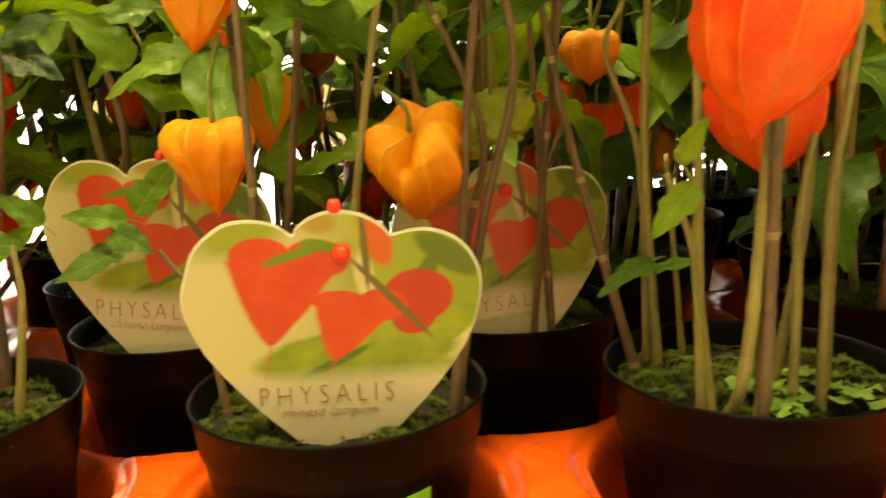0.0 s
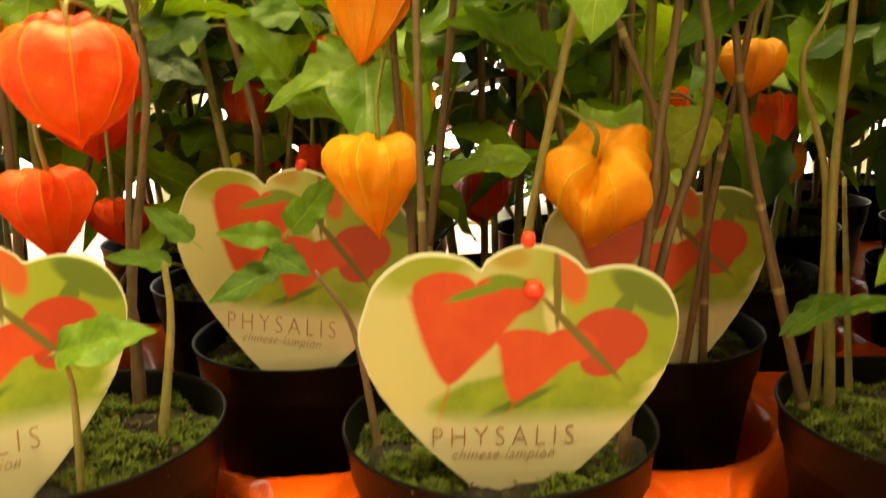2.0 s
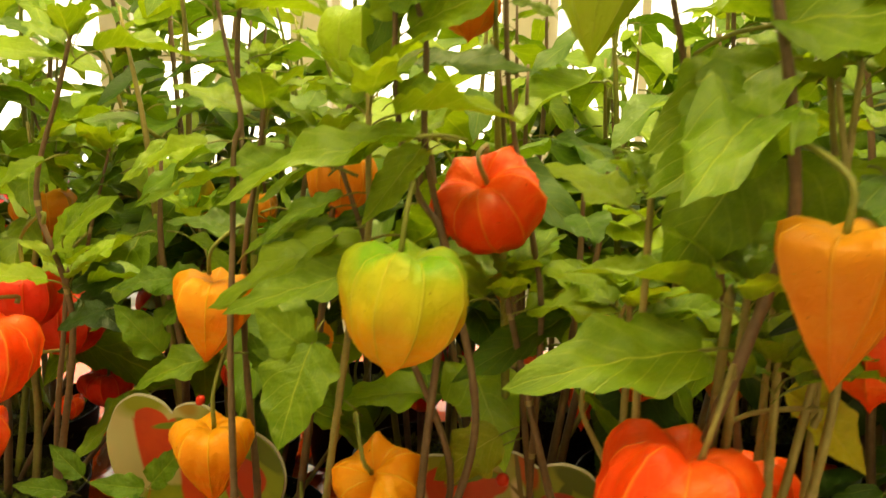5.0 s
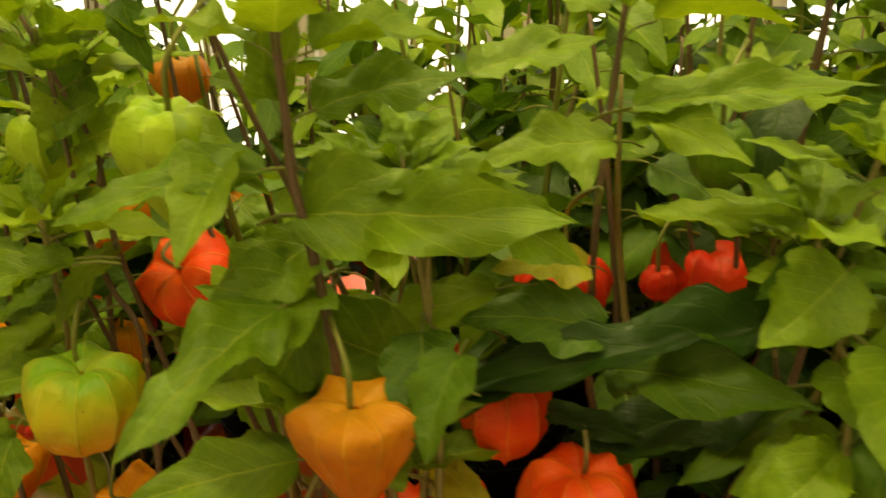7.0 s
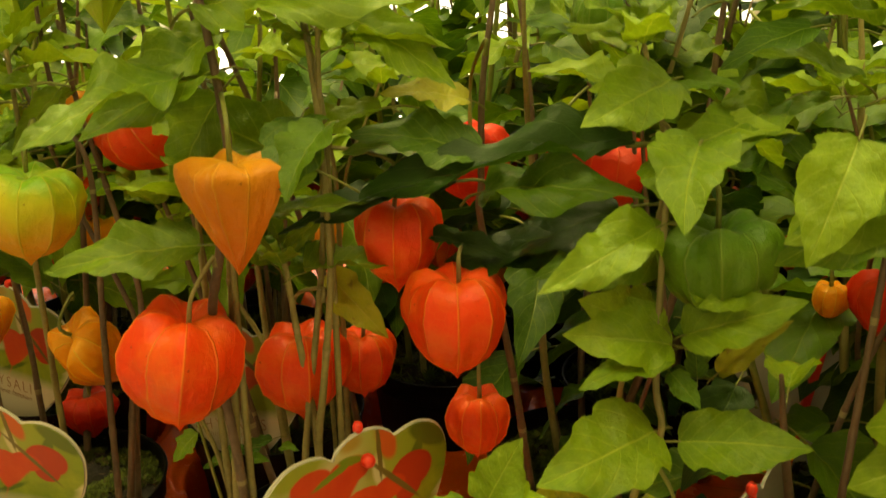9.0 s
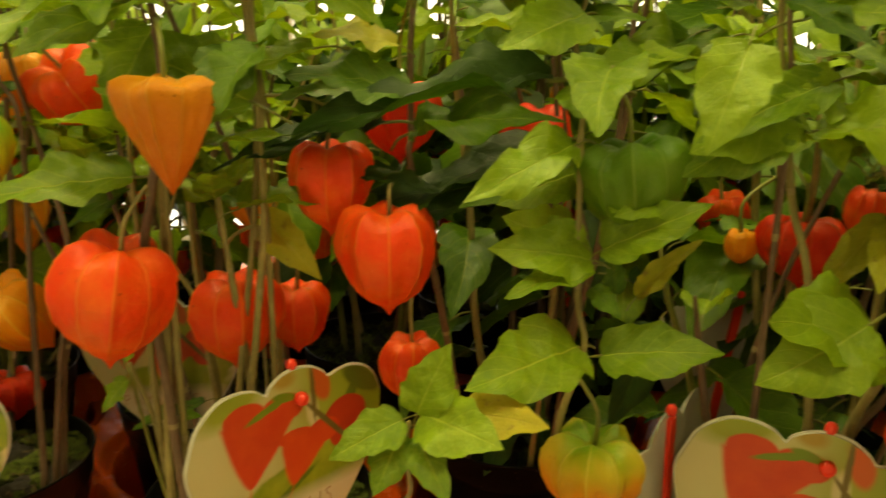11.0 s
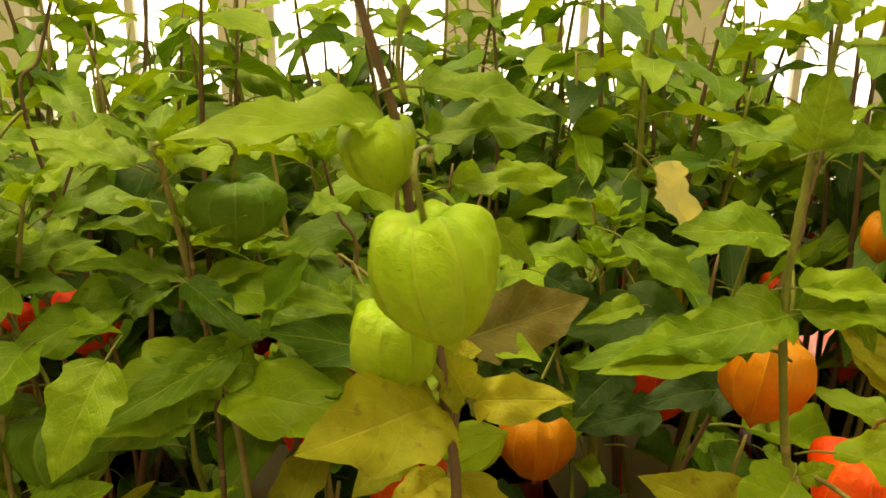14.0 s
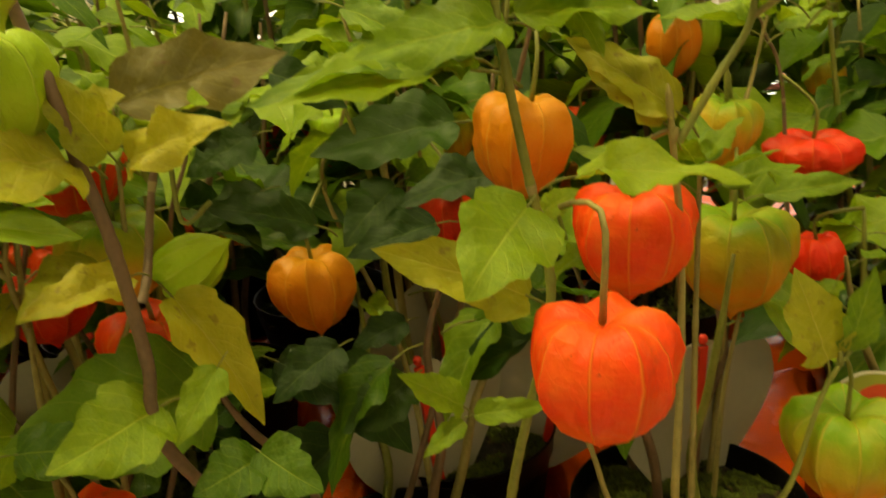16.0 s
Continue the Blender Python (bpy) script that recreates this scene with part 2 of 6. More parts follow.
def card_material():
    """Soft photo print of red husks and leaves that fades to cream at the foot of the card."""
    m, ns, ls, p = mat("label_print")
    nt = m.node_tree
    sep = ns.new("ShaderNodeSeparateXYZ")
    tc = ns.new("ShaderNodeTexCoord").outputs["Object"]
    ls.new(tc, sep.inputs[0])
    wob = math_node(nt, "MULTIPLY", math_node(nt, "SUBTRACT", noise_tex(nt, 90, 3), 0.5), 0.0022)
    x = math_node(nt, "MULTIPLY", math_node(nt, "ADD", sep.outputs[0], wob), 5000.0)
    z = math_node(nt, "MULTIPLY", math_node(nt, "SUBTRACT", sep.outputs[2], wob), 5000.0)

    def spot(cx, cz, rx, rz, turn=0.0, soft=0.12):
        c, s = math.cos(radians(turn)), math.sin(radians(turn))
        dx, dz = math_node(nt, "SUBTRACT", x, float(cx)), math_node(nt, "SUBTRACT", z, float(cz))
        u = math_node(nt, "ADD", math_node(nt, "MULTIPLY", dx, c / rx), math_node(nt, "MULTIPLY", dz, s / rx))
        v = math_node(nt, "SUBTRACT", math_node(nt, "MULTIPLY", dz, c / rz), math_node(nt, "MULTIPLY", dx, s / rz))
        d = math_node(nt, "SQRT", math_node(nt, "ADD", math_node(nt, "MULTIPLY", u, u), math_node(nt, "MULTIPLY", v, v)))
        return ramp(nt, d, (1.0 - soft, 1.0), (1.0 + soft, 0.0))

    def both(*masks):
        out = masks[0]
        for q in masks[1:]:
            out = math_node(nt, "MAXIMUM", out, q)
        return out

    grain = noise_tex(nt, 60, 4)
    col = ramp(nt, math_node(nt, "ADD", math_node(nt, "MULTIPLY", x, 0.0018), 0.5), (0.1, (0.72, 0.66, 0.36)), (0.4, (0.64, 0.6, 0.28)), (0.62, (0.42, 0.48, 0.05)), (0.9, (0.3, 0.4, 0.015)))
    col = mix_col(nt, spot(-160, 430, 120, 60, 20, 0.5), col, (0.36, 0.42, 0.03))
    col = mix_col(nt, both(spot(100, 440, 60, 40, 0, 0.4), spot(-20, 440, 40, 30, 0, 0.5)), col, (0.5, 0.34, 0.05))
    col = mix_col(nt, spot(85, 400, 30, 60, 20, 0.3), col, (0.75, 0.14, 0.02))
    col = mix_col(nt, both(spot(60, 330, 22, 60, 10, 0.4), spot(235, 200, 40, 60, -30, 0.5)), col, (0.8, 0.72, 0.42))
    col = mix_col(nt, both(spot(215, 370, 30, 80, 55, 0.25), spot(165, 315, 20, 80, -25, 0.25)), col, (0.14, 0.2, 0.012))
    leafs = both(spot(40, 170, 210, 62, 6, 0.14), spot(190, 215, 100, 42, 28, 0.16))
    col = mix_col(nt, leafs, col, ramp(nt, grain, (0.35, (0.22, 0.32, 0.01)), (0.65, (0.38, 0.46, 0.02))))
    col = mix_col(nt, spot(0, 160, 90, 12, 25, 0.4), col, (0.12, 0.2, 0.008))
    col = mix_col(nt, both(spot(160, 290, 70, 55, 0, 0.1), spot(150, 250, 45, 42, 35, 0.1)), col, (0.6, 0.045, 0.01))

    def taper(ctop, cbot, ztop, zbot, wide):
        """A body that narrows to a point at its foot."""
        t = math_node(nt, "DIVIDE", math_node(nt, "SUBTRACT", z, float(zbot)), float(ztop - zbot))
        axis = math_node(nt, "ADD", math_node(nt, "MULTIPLY", t, float(ctop - cbot)), float(cbot))
        reach = math_node(nt, "MULTIPLY", math_node(nt, "POWER", math_node(nt, "MAXIMUM", t, 0.0), 0.72), float(wide))
        over = math_node(nt, "SUBTRACT", math_node(nt, "ABSOLUTE", math_node(nt, "SUBTRACT", x, axis)), reach)
        side = ramp(nt, math_node(nt, "ADD", math_node(nt, "MULTIPLY", over, 0.02), 0.5), (0.38, 1.0), (0.62, 0.0))
        return math_node(nt, "MULTIPLY", side, ramp(nt, t, (0.94, 1.0), (1.0, 0.0)))

    big = both(taper(-80, -122, 380, 198, 112), spot(-128, 375, 60, 42, 0), spot(-28, 368, 66, 40, 0))
    col = mix_col(nt, big, col, ramp(nt, grain, (0.35, (0.7, 0.045, 0.008)), (0.7, (0.82, 0.09, 0.012))))
    low = both(taper(52, -4, 285, 160, 86), spot(8, 285, 52, 22, 0), spot(88, 272, 56, 34, 0))
    col = mix_col(nt, low, col, ramp(nt, grain, (0.35, (0.76, 0.055, 0.008)), (0.7, (0.85, 0.1, 0.012))))
    col = mix_col(nt, both(spot(-65, 380, 75, 11, 18, 0.3), spot(-20, 395, 40, 14, -10, 0.3)), col, (0.2, 0.3, 0.01))
    col = mix_col(nt, both(spot(110, 285, 130, 9, -48, 0.3), spot(62, 380, 8, 90, 4, 0.3)), col, (0.2, 0.15, 0.03))
    foot = ramp(nt, math_node(nt, "MULTIPLY", z, 0.002), (0.215, 0.0), (0.3, 1.0))
    col = mix_col(nt, foot, (0.78, 0.69, 0.52), col)
    col = mix_col(nt, 1.0, col, (0.7, 0.68, 0.66), "MULTIPLY")
    ls.new(col, p.inputs["Base Color"])
    p.inputs["Roughness"].default_value = 0.42
    return m


P_CARD = card_material()


def glow_material(name, colour, strength):
    m, ns, ls, p = mat(name)
    p.inputs["Base Color"].default_value = (*colour, 1)
    p.inputs["Emission Color"].default_value = (*colour, 1)
    p.inputs["Emission Strength"].default_value = strength
    return m


M_DAY = glow_material("bright_daylight", (1.0, 0.95, 0.8), 4.5)
M_LAMP = glow_material("lamp_diffuser", (1.0, 0.9, 0.7), 4.0)

# ---------------- mesh helpers ----------------


def mesh_of(name, verts, faces, *mats, smooth=True, uvs=None, slots=None):
    me = bpy.data.meshes.new(name)
    me.from_pydata([tuple(v) for v in verts], [], faces)
    for m in mats:
        me.materials.append(m)
    if smooth:
        me.polygons.foreach_set("use_smooth", [True] * len(faces))
    if slots:
        me.polygons.foreach_set("material_index", slots)
    if uvs is not None:
        layer = me.uv_layers.new(name="UVMap")
        idx = np.empty(len(me.loops), int)
        me.loops.foreach_get("vertex_index", idx)
        layer.data.foreach_set("uv", np.asarray(uvs, float)[idx].ravel())
    me.update()
    return me


def put(name, me, parent=None, m=None, label=""):
    """Links a mesh at the world pose m, under its thing or part where one is given."""
    ob = new(name, me)
    w = m if m is not None else Matrix.Identity(4)
    if parent is not None:
        ob.parent = parent
        base = parent.matrix_basis if parent.parent is None else parent.parent.matrix_basis @ parent.matrix_basis
        w = base.inverted() @ w
    ob.matrix_basis = w
    return tagged(ob, label)


def thing(name, place, label, category, group=""):
    ob = new(name)
    ob.empty_display_size = 0.02
    ob.matrix_basis = Matrix.Translation(place)
    return tagged(ob, label, category, group)


def tube(pts, radii, sides=8, knots=0.0):
    """A round rod through smoothed points."""
    pts = [Vector(p) for p in pts]
    if len(pts) > 2:
        fine, rr = [], []
        ext = [pts[0] * 2 - pts[1]] + pts + [pts[-1] * 2 - pts[-2]]
        for i in range(len(pts) - 1):
            for k in range(4):
                t = k / 4
                a, b, c, d = ext[i : i + 4]
                fine.append(0.5 * (2 * b + (c - a) * t + (2 * a - 5 * b + 4 * c - d) * t * t + (3 * b - a - 3 * c + d) * t**3))
                rr.append(radii[i] * (1 - t) + radii[i + 1] * t)
        fine.append(pts[-1])
        rr.append(radii[-1])
    else:
        fine, rr = pts, list(radii)
    verts, faces = [], []
    for i, p in enumerate(fine):
        d = (fine[min(i + 1, len(fine) - 1)] - fine[max(i - 1, 0)]).normalized()
        u = d.cross(Vector((0.3, 1, 0.2))).normalized()
        v = d.cross(u)
        r = rr[i] * (1 + (knots if i % 4 == 0 else 0))
        for k in range(sides):
            a = 2 * math.pi * k / sides
            verts.append(p + u * r * math.cos(a) + v * r * math.sin(a))
        if i:
            o = (i - 1) * sides
            faces += [(o + k, o + (k + 1) % sides, o + sides + (k + 1) % sides, o + sides + k) for k in range(sides)]
    faces.append(tuple(range(sides - 1, -1, -1)))
    faces.append(tuple(len(verts) - sides + k for k in range(sides)))
    return verts, faces


def turned(profile, sides=40):
    """A body turned round z from (radius, height) pairs."""
    verts, faces = [], []
    for r, z in profile:
        verts += [(r * math.cos(2 * math.pi * k / sides), r * math.sin(2 * math.pi * k / sides), z) for k in range(sides)]
    for i in range(len(profile) - 1):
        o = i * sides
        faces += [(o + k, o + (k + 1) % sides, o + sides + (k + 1) % sides, o + sides + k) for k in range(sides)]
    return verts, faces


def box_mesh(name, sx, sy, sz, material, bevel=0.0):
    bm = bmesh.new()
    bmesh.ops.create_cube(bm, size=1, matrix=Matrix.Diagonal((sx, sy, sz, 1)))
    if bevel:
        bmesh.ops.bevel(bm, geom=bm.edges[:], offset=bevel, segments=2, affect="EDGES")
    me = bpy.data.meshes.new(name)
    bm.to_mesh(me)
    bm.free()
    me.materials.append(material)
    return me


# ---------------- the hall ----------------
X0, X1, Y0, Y1 = -3.4, 3.9, -2.8, 3.4


def slab(name, x0, x1, y0, y1, z0, z1, material, parent=None, kind="structure"):
    me = box_mesh(name, x1 - x0, y1 - y0, z1 - z0, material)
    ob = put(name, me, parent, Matrix.Translation(((x0 + x1) / 2, (y0 + y1) / 2, (z0 + z1) / 2)))
    if kind and parent is None:
        tagged(ob, kind=kind)
    return ob


slab("floor", X0 - 0.2, X1 + 0.2, Y0 - 0.2, Y1 + 0.2, FLOOR_Z - 0.1, FLOOR_Z, M_FLOOR)
slab("ceiling", X0 - 0.2, X1 + 0.2, Y0 - 0.2, Y1 + 0.2, CEIL_Z, CEIL_Z + 0.1, M_WALL)
slab("wall_south", X0, X1, Y0 - 0.15, Y0, FLOOR_Z, CEIL_Z, M_WALL)
slab("wall_east", X1, X1 + 0.15, Y0, Y1, FLOOR_Z, CEIL_Z, M_WALL)
slab("wall_west", X0 - 0.15, X0, Y0, Y1, FLOOR_Z, CEIL_Z, M_WALL)
slab("wall_north_base", X0, X1, Y1, Y1 + 0.15, FLOOR_Z, FLOOR_Z + 0.06, M_WALL)
slab("wall_north_top", X0, X1, Y1, Y1 + 0.15, 1.75, CEIL_Z, M_WALL)
bays = 7
for i in range(bays + 1):
    px = X0 + (X1 - X0) * i / bays
    if i not in (0, bays):
        slab("wall_north_pier", px - 0.09, px + 0.09, Y1, Y1 + 0.15, FLOOR_Z + 0.06, 1.75, M_WALL)
for i in range(bays):
    a, b = X0 + (X1 - X0) * i / bays + 0.09, X0 + (X1 - X0) * (i + 1) / bays - 0.09
    win = tagged(new("window_%d" % (i + 1)), kind="structure")
    win.matrix_basis = Matrix.Translation(((a + b) / 2, Y1 + 0.1, FLOOR_Z + 0.06))
    for q in (a + 0.02, (a + b) / 2, b - 0.02):
        slab("window_frame", q - 0.02, q + 0.02, Y1 + 0.07, Y1 + 0.11, FLOOR_Z + 0.061, 1.749, M_WALL, win)
    slab("window_rail", a, b, Y1 + 0.075, Y1 + 0.105, 0.55, 0.6, M_WALL, win)
back = slab("backdrop", X0 - 1, X1 + 1, Y1 + 0.5, Y1 + 0.52, FLOOR_Z - 0.3, 2.2, M_DAY)

# ceiling luminaires, one above each light
lamp_body, lamp_glass = box_mesh("lamp_body", 1.2, 0.28, 0.05, M_METAL, 0.01), box_mesh("diffuser", 1.12, 0.2, 0.012, M_LAMP, 0.004)
for lx, ly, w in LAMPS:
    lamp = thing("ceiling_lamp", (lx, ly, CEIL_Z - 0.025), "long white ceiling lamp with a warm glowing diffuser", "lamp", "ceiling lamps")
    put("lamp_body", lamp_body, lamp, Matrix.Translation((lx, ly, CEIL_Z - 0.026)))
    put("diffuser", lamp_glass, lamp, Matrix.Translation((lx, ly, CEIL_Z - 0.06)))

# the display table
TX0, TX1, TY0, TY1 = -0.66, 1.4, -0.1, 0.72
table = thing("display_table", ((TX0 + TX1) / 2, (TY0 + TY1) / 2, FLOOR_Z), "long plywood display table on steel legs, full of potted plants", "table")
slab("tabletop", TX0, TX1, TY0, TY1, -0.025, 0, M_SHELF, table)
for lx in (TX0 + 0.06, (TX0 + TX1) / 2, TX1 - 0.06):
    for ly in (TY0 + 0.06, TY1 - 0.06):
        slab("leg", lx - 0.02, lx + 0.02, ly - 0.02, ly + 0.02, FLOOR_Z, -0.026, M_METAL, table)
for ly in (TY0 + 0.02, TY1 - 0.02):
    slab("apron", TX0, TX1, ly - 0.012, ly + 0.012, -0.075, -0.026, M_METAL, table)


# flower displays far off in the hall
M_PETAL = [plain("petal_red", (0.5, 0.02, 0.02), (0.75, 0.05, 0.04), 20, 0.6, 0.2), plain("petal_purple", (0.25, 0.03, 0.14), (0.45, 0.08, 0.28), 20, 0.6, 0.2), plain("petal_pink", (0.7, 0.2, 0.25), (0.8, 0.4, 0.4), 20, 0.6, 0.2)]
M_BUSH = plain("foliage_far", (0.03, 0.07, 0.008), (0.1, 0.17, 0.02), 14, 0.7, 0.3)


def flower_mass(seed, sx, sy, petal):
    """Clumps of small leaves with flower heads on top."""
    r, verts, faces, slots = random.Random(seed), [], [], []
    for k in range(900):
        c = Vector((r.uniform(-sx, sx), r.uniform(-sy, sy), r.uniform(0.04, 0.3)))
        top = c.z > 0.2 and r.random() < 0.6
        a, size = r.random() * 6.28, r.uniform(0.02, 0.035) if top else r.uniform(0.03, 0.06)
        u, v = Vector((math.cos(a), math.sin(a), r.uniform(-0.5, 0.5))) * size, Vector((-math.sin(a), math.cos(a), r.uniform(-0.7, 0.7))) * size * 0.6
        o = len(verts)
        verts += [c - u, c + v, c + u, c - v + Vector((0, 0, 0.01))]
        faces.append((o, o + 1, o + 2, o + 3))
        slots.append(1 if top else 0)
    return mesh_of("flower_clump", verts, faces, M_BUSH, petal, slots=slots, smooth=False)


for k, (fx, fy, w) in enumerate(((-1.75, 1.5, 0.6), (-2.3, 2.6, 0.7), (2.15, 1.7, 0.6), (2.7, 0.6, 0.55), (0.4, 2.5, 0.7))):
    bench = thing("flower_bench", (fx, fy, FLOOR_Z), "low steel bench crowded with red and purple flowers", "flower bench", "flower benches")
    slab("benchtop", fx - w, fx + w, fy - 0.3, fy + 0.3, FLOOR_Z + 0.5, FLOOR_Z + 0.53, M_METAL, bench)
    for qx in (-w + 0.05, w - 0.05):
        for qy in (-0.25, 0.25):
            slab("leg", fx + qx - 0.02, fx + qx + 0.02, fy + qy - 0.02, fy + qy + 0.02, FLOOR_Z, FLOOR_Z + 0.499, M_METAL, bench)
    put("flower_clump", flower_mass(50 + k, w - 0.03, 0.27, M_PETAL[k % 3]), bench, Matrix.Translation((fx, fy, FLOOR_Z + 0.52)))

# ---------------- pots and trays ----------------
RIM_Z, POT_R, FOOT_Z = 0.093, 0.06, 0.004
FRONT = [-0.345, -0.17, -0.003, 0.167, 0.422, 0.58, 0.728, 0.88]
POTS = [(x, 0.032) for x in FRONT]
POTS += [(x, 0.145) for x in (-0.43, -0.262, -0.095, 0.08, 0.29, 0.457, 0.635, 0.965, 1.1)]
NEAR = len(POTS)
for row in range(4):
    POTS += [p for p in [(-0.52 + 0.17 * i + (0.085 if row % 2 else 0) + 0.02 * math.sin(7 * i + row), 0.262 + 0.12 * row) for i in range(11)] if 0.1 < p[0] < (2.0, 1.3, 1.0, 0.8)[row] or p[1] < 0.3 or (p[0] > -0.36 and p[1] < 0.42)]

POT_MESH = mesh_of("pot", *turned([(0.0, 0.004), (0.044, 0.004), (0.046, 0.0), (0.0545, 0.07), (0.0562, 0.0712), (0.0572, 0.074), (0.0588, 0.0885), (0.0597, 0.0893), (0.06, 0.0902), (0.0596, 0.091), (0.0588, 0.0908), (0.0584, 0.089), (0.0565, 0.078), (0.054, 0.06), (0.0, 0.06)], 64), M_POT)


def soil_height(x, y, seed):
    r = math.hypot(x, y)
    z = 0.0765 + 0.0065 * (1 - (r / 0.058) ** 2) + 0.0045 * noise.noise((x * 45 + seed, y * 45, 0))
    return z + 0.0022 * noise.noise((x * 130 + seed, y * 130, 2.0))


def soil_mesh(seed):
    verts, faces = [], []
    rings, sides = 26, 84
    for i in range(rings):
        r = 0.0574 * i / (rings - 1)
        for k in range(sides):
            a = 2 * math.pi * k / sides
            x, y = r * math.cos(a), r * math.sin(a)
            verts.append((x, y, soil_height(x, y, seed) + 0.0016 * noise.noise((x * 420, y * 420, seed))))
        if i:
            o = (i - 1) * sides
            faces += [(o + k, o + (k + 1) % sides, o + sides + (k + 1) % sides, o + sides + k) for k in range(sides)]
    return mesh_of("soil", verts, faces, M_SOIL)


def moss_mesh(seed, count, name="moss", bare=0.36, size=1.0):
    """Low cushions of tiny star-shaped shoots; brown at the foot, green at the tips."""
    rng, verts, faces, uvs = random.Random(seed), [], [], []
    while count > 0:
        r, a = 0.0565 * math.sqrt(rng.random()), rng.random() * 6.283
        x, y = r * math.cos(a), r * math.sin(a)
        n = noise.noise((x * 38 + seed * 3.1, y * 38, 1.7)) + 0.5 * noise.noise((x * 110 + seed, y * 110, 4.7))
        if n < bare - 0.5:
            continue
        count -= 1
        lift = 0.0035 * min(1, max(0, n + 0.25) * 1.5) * (1 + 0.6 * noise.noise((x * 190, y * 190, seed)))
        c = Vector((x, y, soil_height(x, y, seed) + lift))
        tint = rng.random()
        for _ in range(5):
            d, up = rng.random() * 6.283, rng.uniform(-0.1, 0.9)
            w = rng.uniform(0.0004, 0.0007) * size
            ray = Vector((math.cos(d), math.sin(d), up)) * rng.uniform(0.0012, 0.0026) * size
            u = Vector((-math.sin(d), math.cos(d), 0)) * w
            o = len(verts)
            foot = c - Vector((0, 0, 0.0012))
            verts += [foot - u, foot + u, c + ray + Vector((0, 0, 0.0004))]
            uvs += [(tint, 0.0), (tint, 0.0), (tint, 1.0)]
            faces.append((o, o + 1, o + 2))
    return mesh_of(name, verts, faces, M_MOSS, smooth=False, uvs=uvs)


def straw_mesh(seed, count):
    """Fine peat fibres and bits of root that lie on the soil."""
    rng, verts, faces = random.Random(seed), [], []
    for _ in range(count):
        r, a = 0.053 * math.sqrt(rng.uniform(0.15, 1)), rng.random() * 6.283
        x, y, d, ln = r * math.cos(a), r * math.sin(a), rng.random() * 6.283, rng.uniform(0.0015, 0.0045)
        w, k, o = rng.uniform(0.0002, 0.00045), rng.uniform(-0.5, 0.5), len(verts)
        for j in range(4):
            t = j / 3 - 0.5
            px, py = x + ln * t * math.cos(d + k * t), y + ln * t * math.sin(d + k * t)
            if px * px + py * py > 0.0031:
                px, py = px * 0.93, py * 0.93
            z = soil_height(px, py, seed % 3) + 0.0012 + 0.0015 * rng.random()
            verts += [(px - w * math.sin(d), py + w * math.cos(d), z), (px + w * math.sin(d), py - w * math.cos(d), z + w)]
        faces += [(o + 2 * j, o + 2 * j + 1, o + 2 * j + 3, o + 2 * j + 2) for j in range(3)]
    return mesh_of("straw", verts, faces, M_STRAW, smooth=False)


def liverwort_mesh():
    rng, verts, faces = random.Random(5), [], []
    for _ in range(26):
        cx, cy = rng.uniform(-0.012, 0.045), rng.uniform(-0.05, -0.008)
        if cx * cx + cy * cy > 0.0029:
            continue
        r, o, d = rng.uniform(0.004, 0.009), len(verts), rng.random() * 6
        verts.append((cx, cy, soil_height(cx, cy, 0) + 0.003 + rng.uniform(0, 0.003)))
        for k in range(14):
            a = 2 * math.pi * k / 14
            q = r * (0.8 + 0.25 * math.sin(4 * a + d))
            verts.append((cx + q * math.cos(a), cy + q * math.sin(a), soil_height(cx, cy, 0) + 0.004 + rng.uniform(0, 0.004)))
        faces += [(o, o + 1 + k, o + 1 + (k + 1) % 14) for k in range(14)]
    return mesh_of("liverwort", verts, faces, M_LIVERWORT)


SOILS = [soil_mesh(i) for i in range(3)]
MOSSES = [moss_mesh(i, 5200) for i in range(3)]
STRAWS = [straw_mesh(i, 260) for i in range(3)]
FAR_MOSS = moss_mesh(9, 350, size=3.0)

PLANTS = []


def potted(i, label, near):
    x, y = POTS[i]
    p = thing("potted_plant", (x, y, 0), label, "potted plant", "lantern plants on the table")
    turn = Matrix.Translation((x, y, FOOT_Z)) @ pose(0, 0, 0, 0, 0, (i * 77) % 360)
    put("pot", POT_MESH, p, turn, "black plastic pot")
    put("soil", SOILS[i % 3], p, turn)
    put("moss", MOSSES[i % 3] if near else FAR_MOSS, p, turn)
    if near:
        tagged(put("straw", STRAWS[i % 3], p, turn), kind="stuff")
    return p


for i in range(NEAR):
    PLANTS.append(potted(i, "lantern plant with papery husks in a mossy black plastic pot", True))
put("liverwort", liverwort_mesh(), PLANTS[3], Matrix.Translation((POTS[3][0], POTS[3][1], FOOT_Z)))


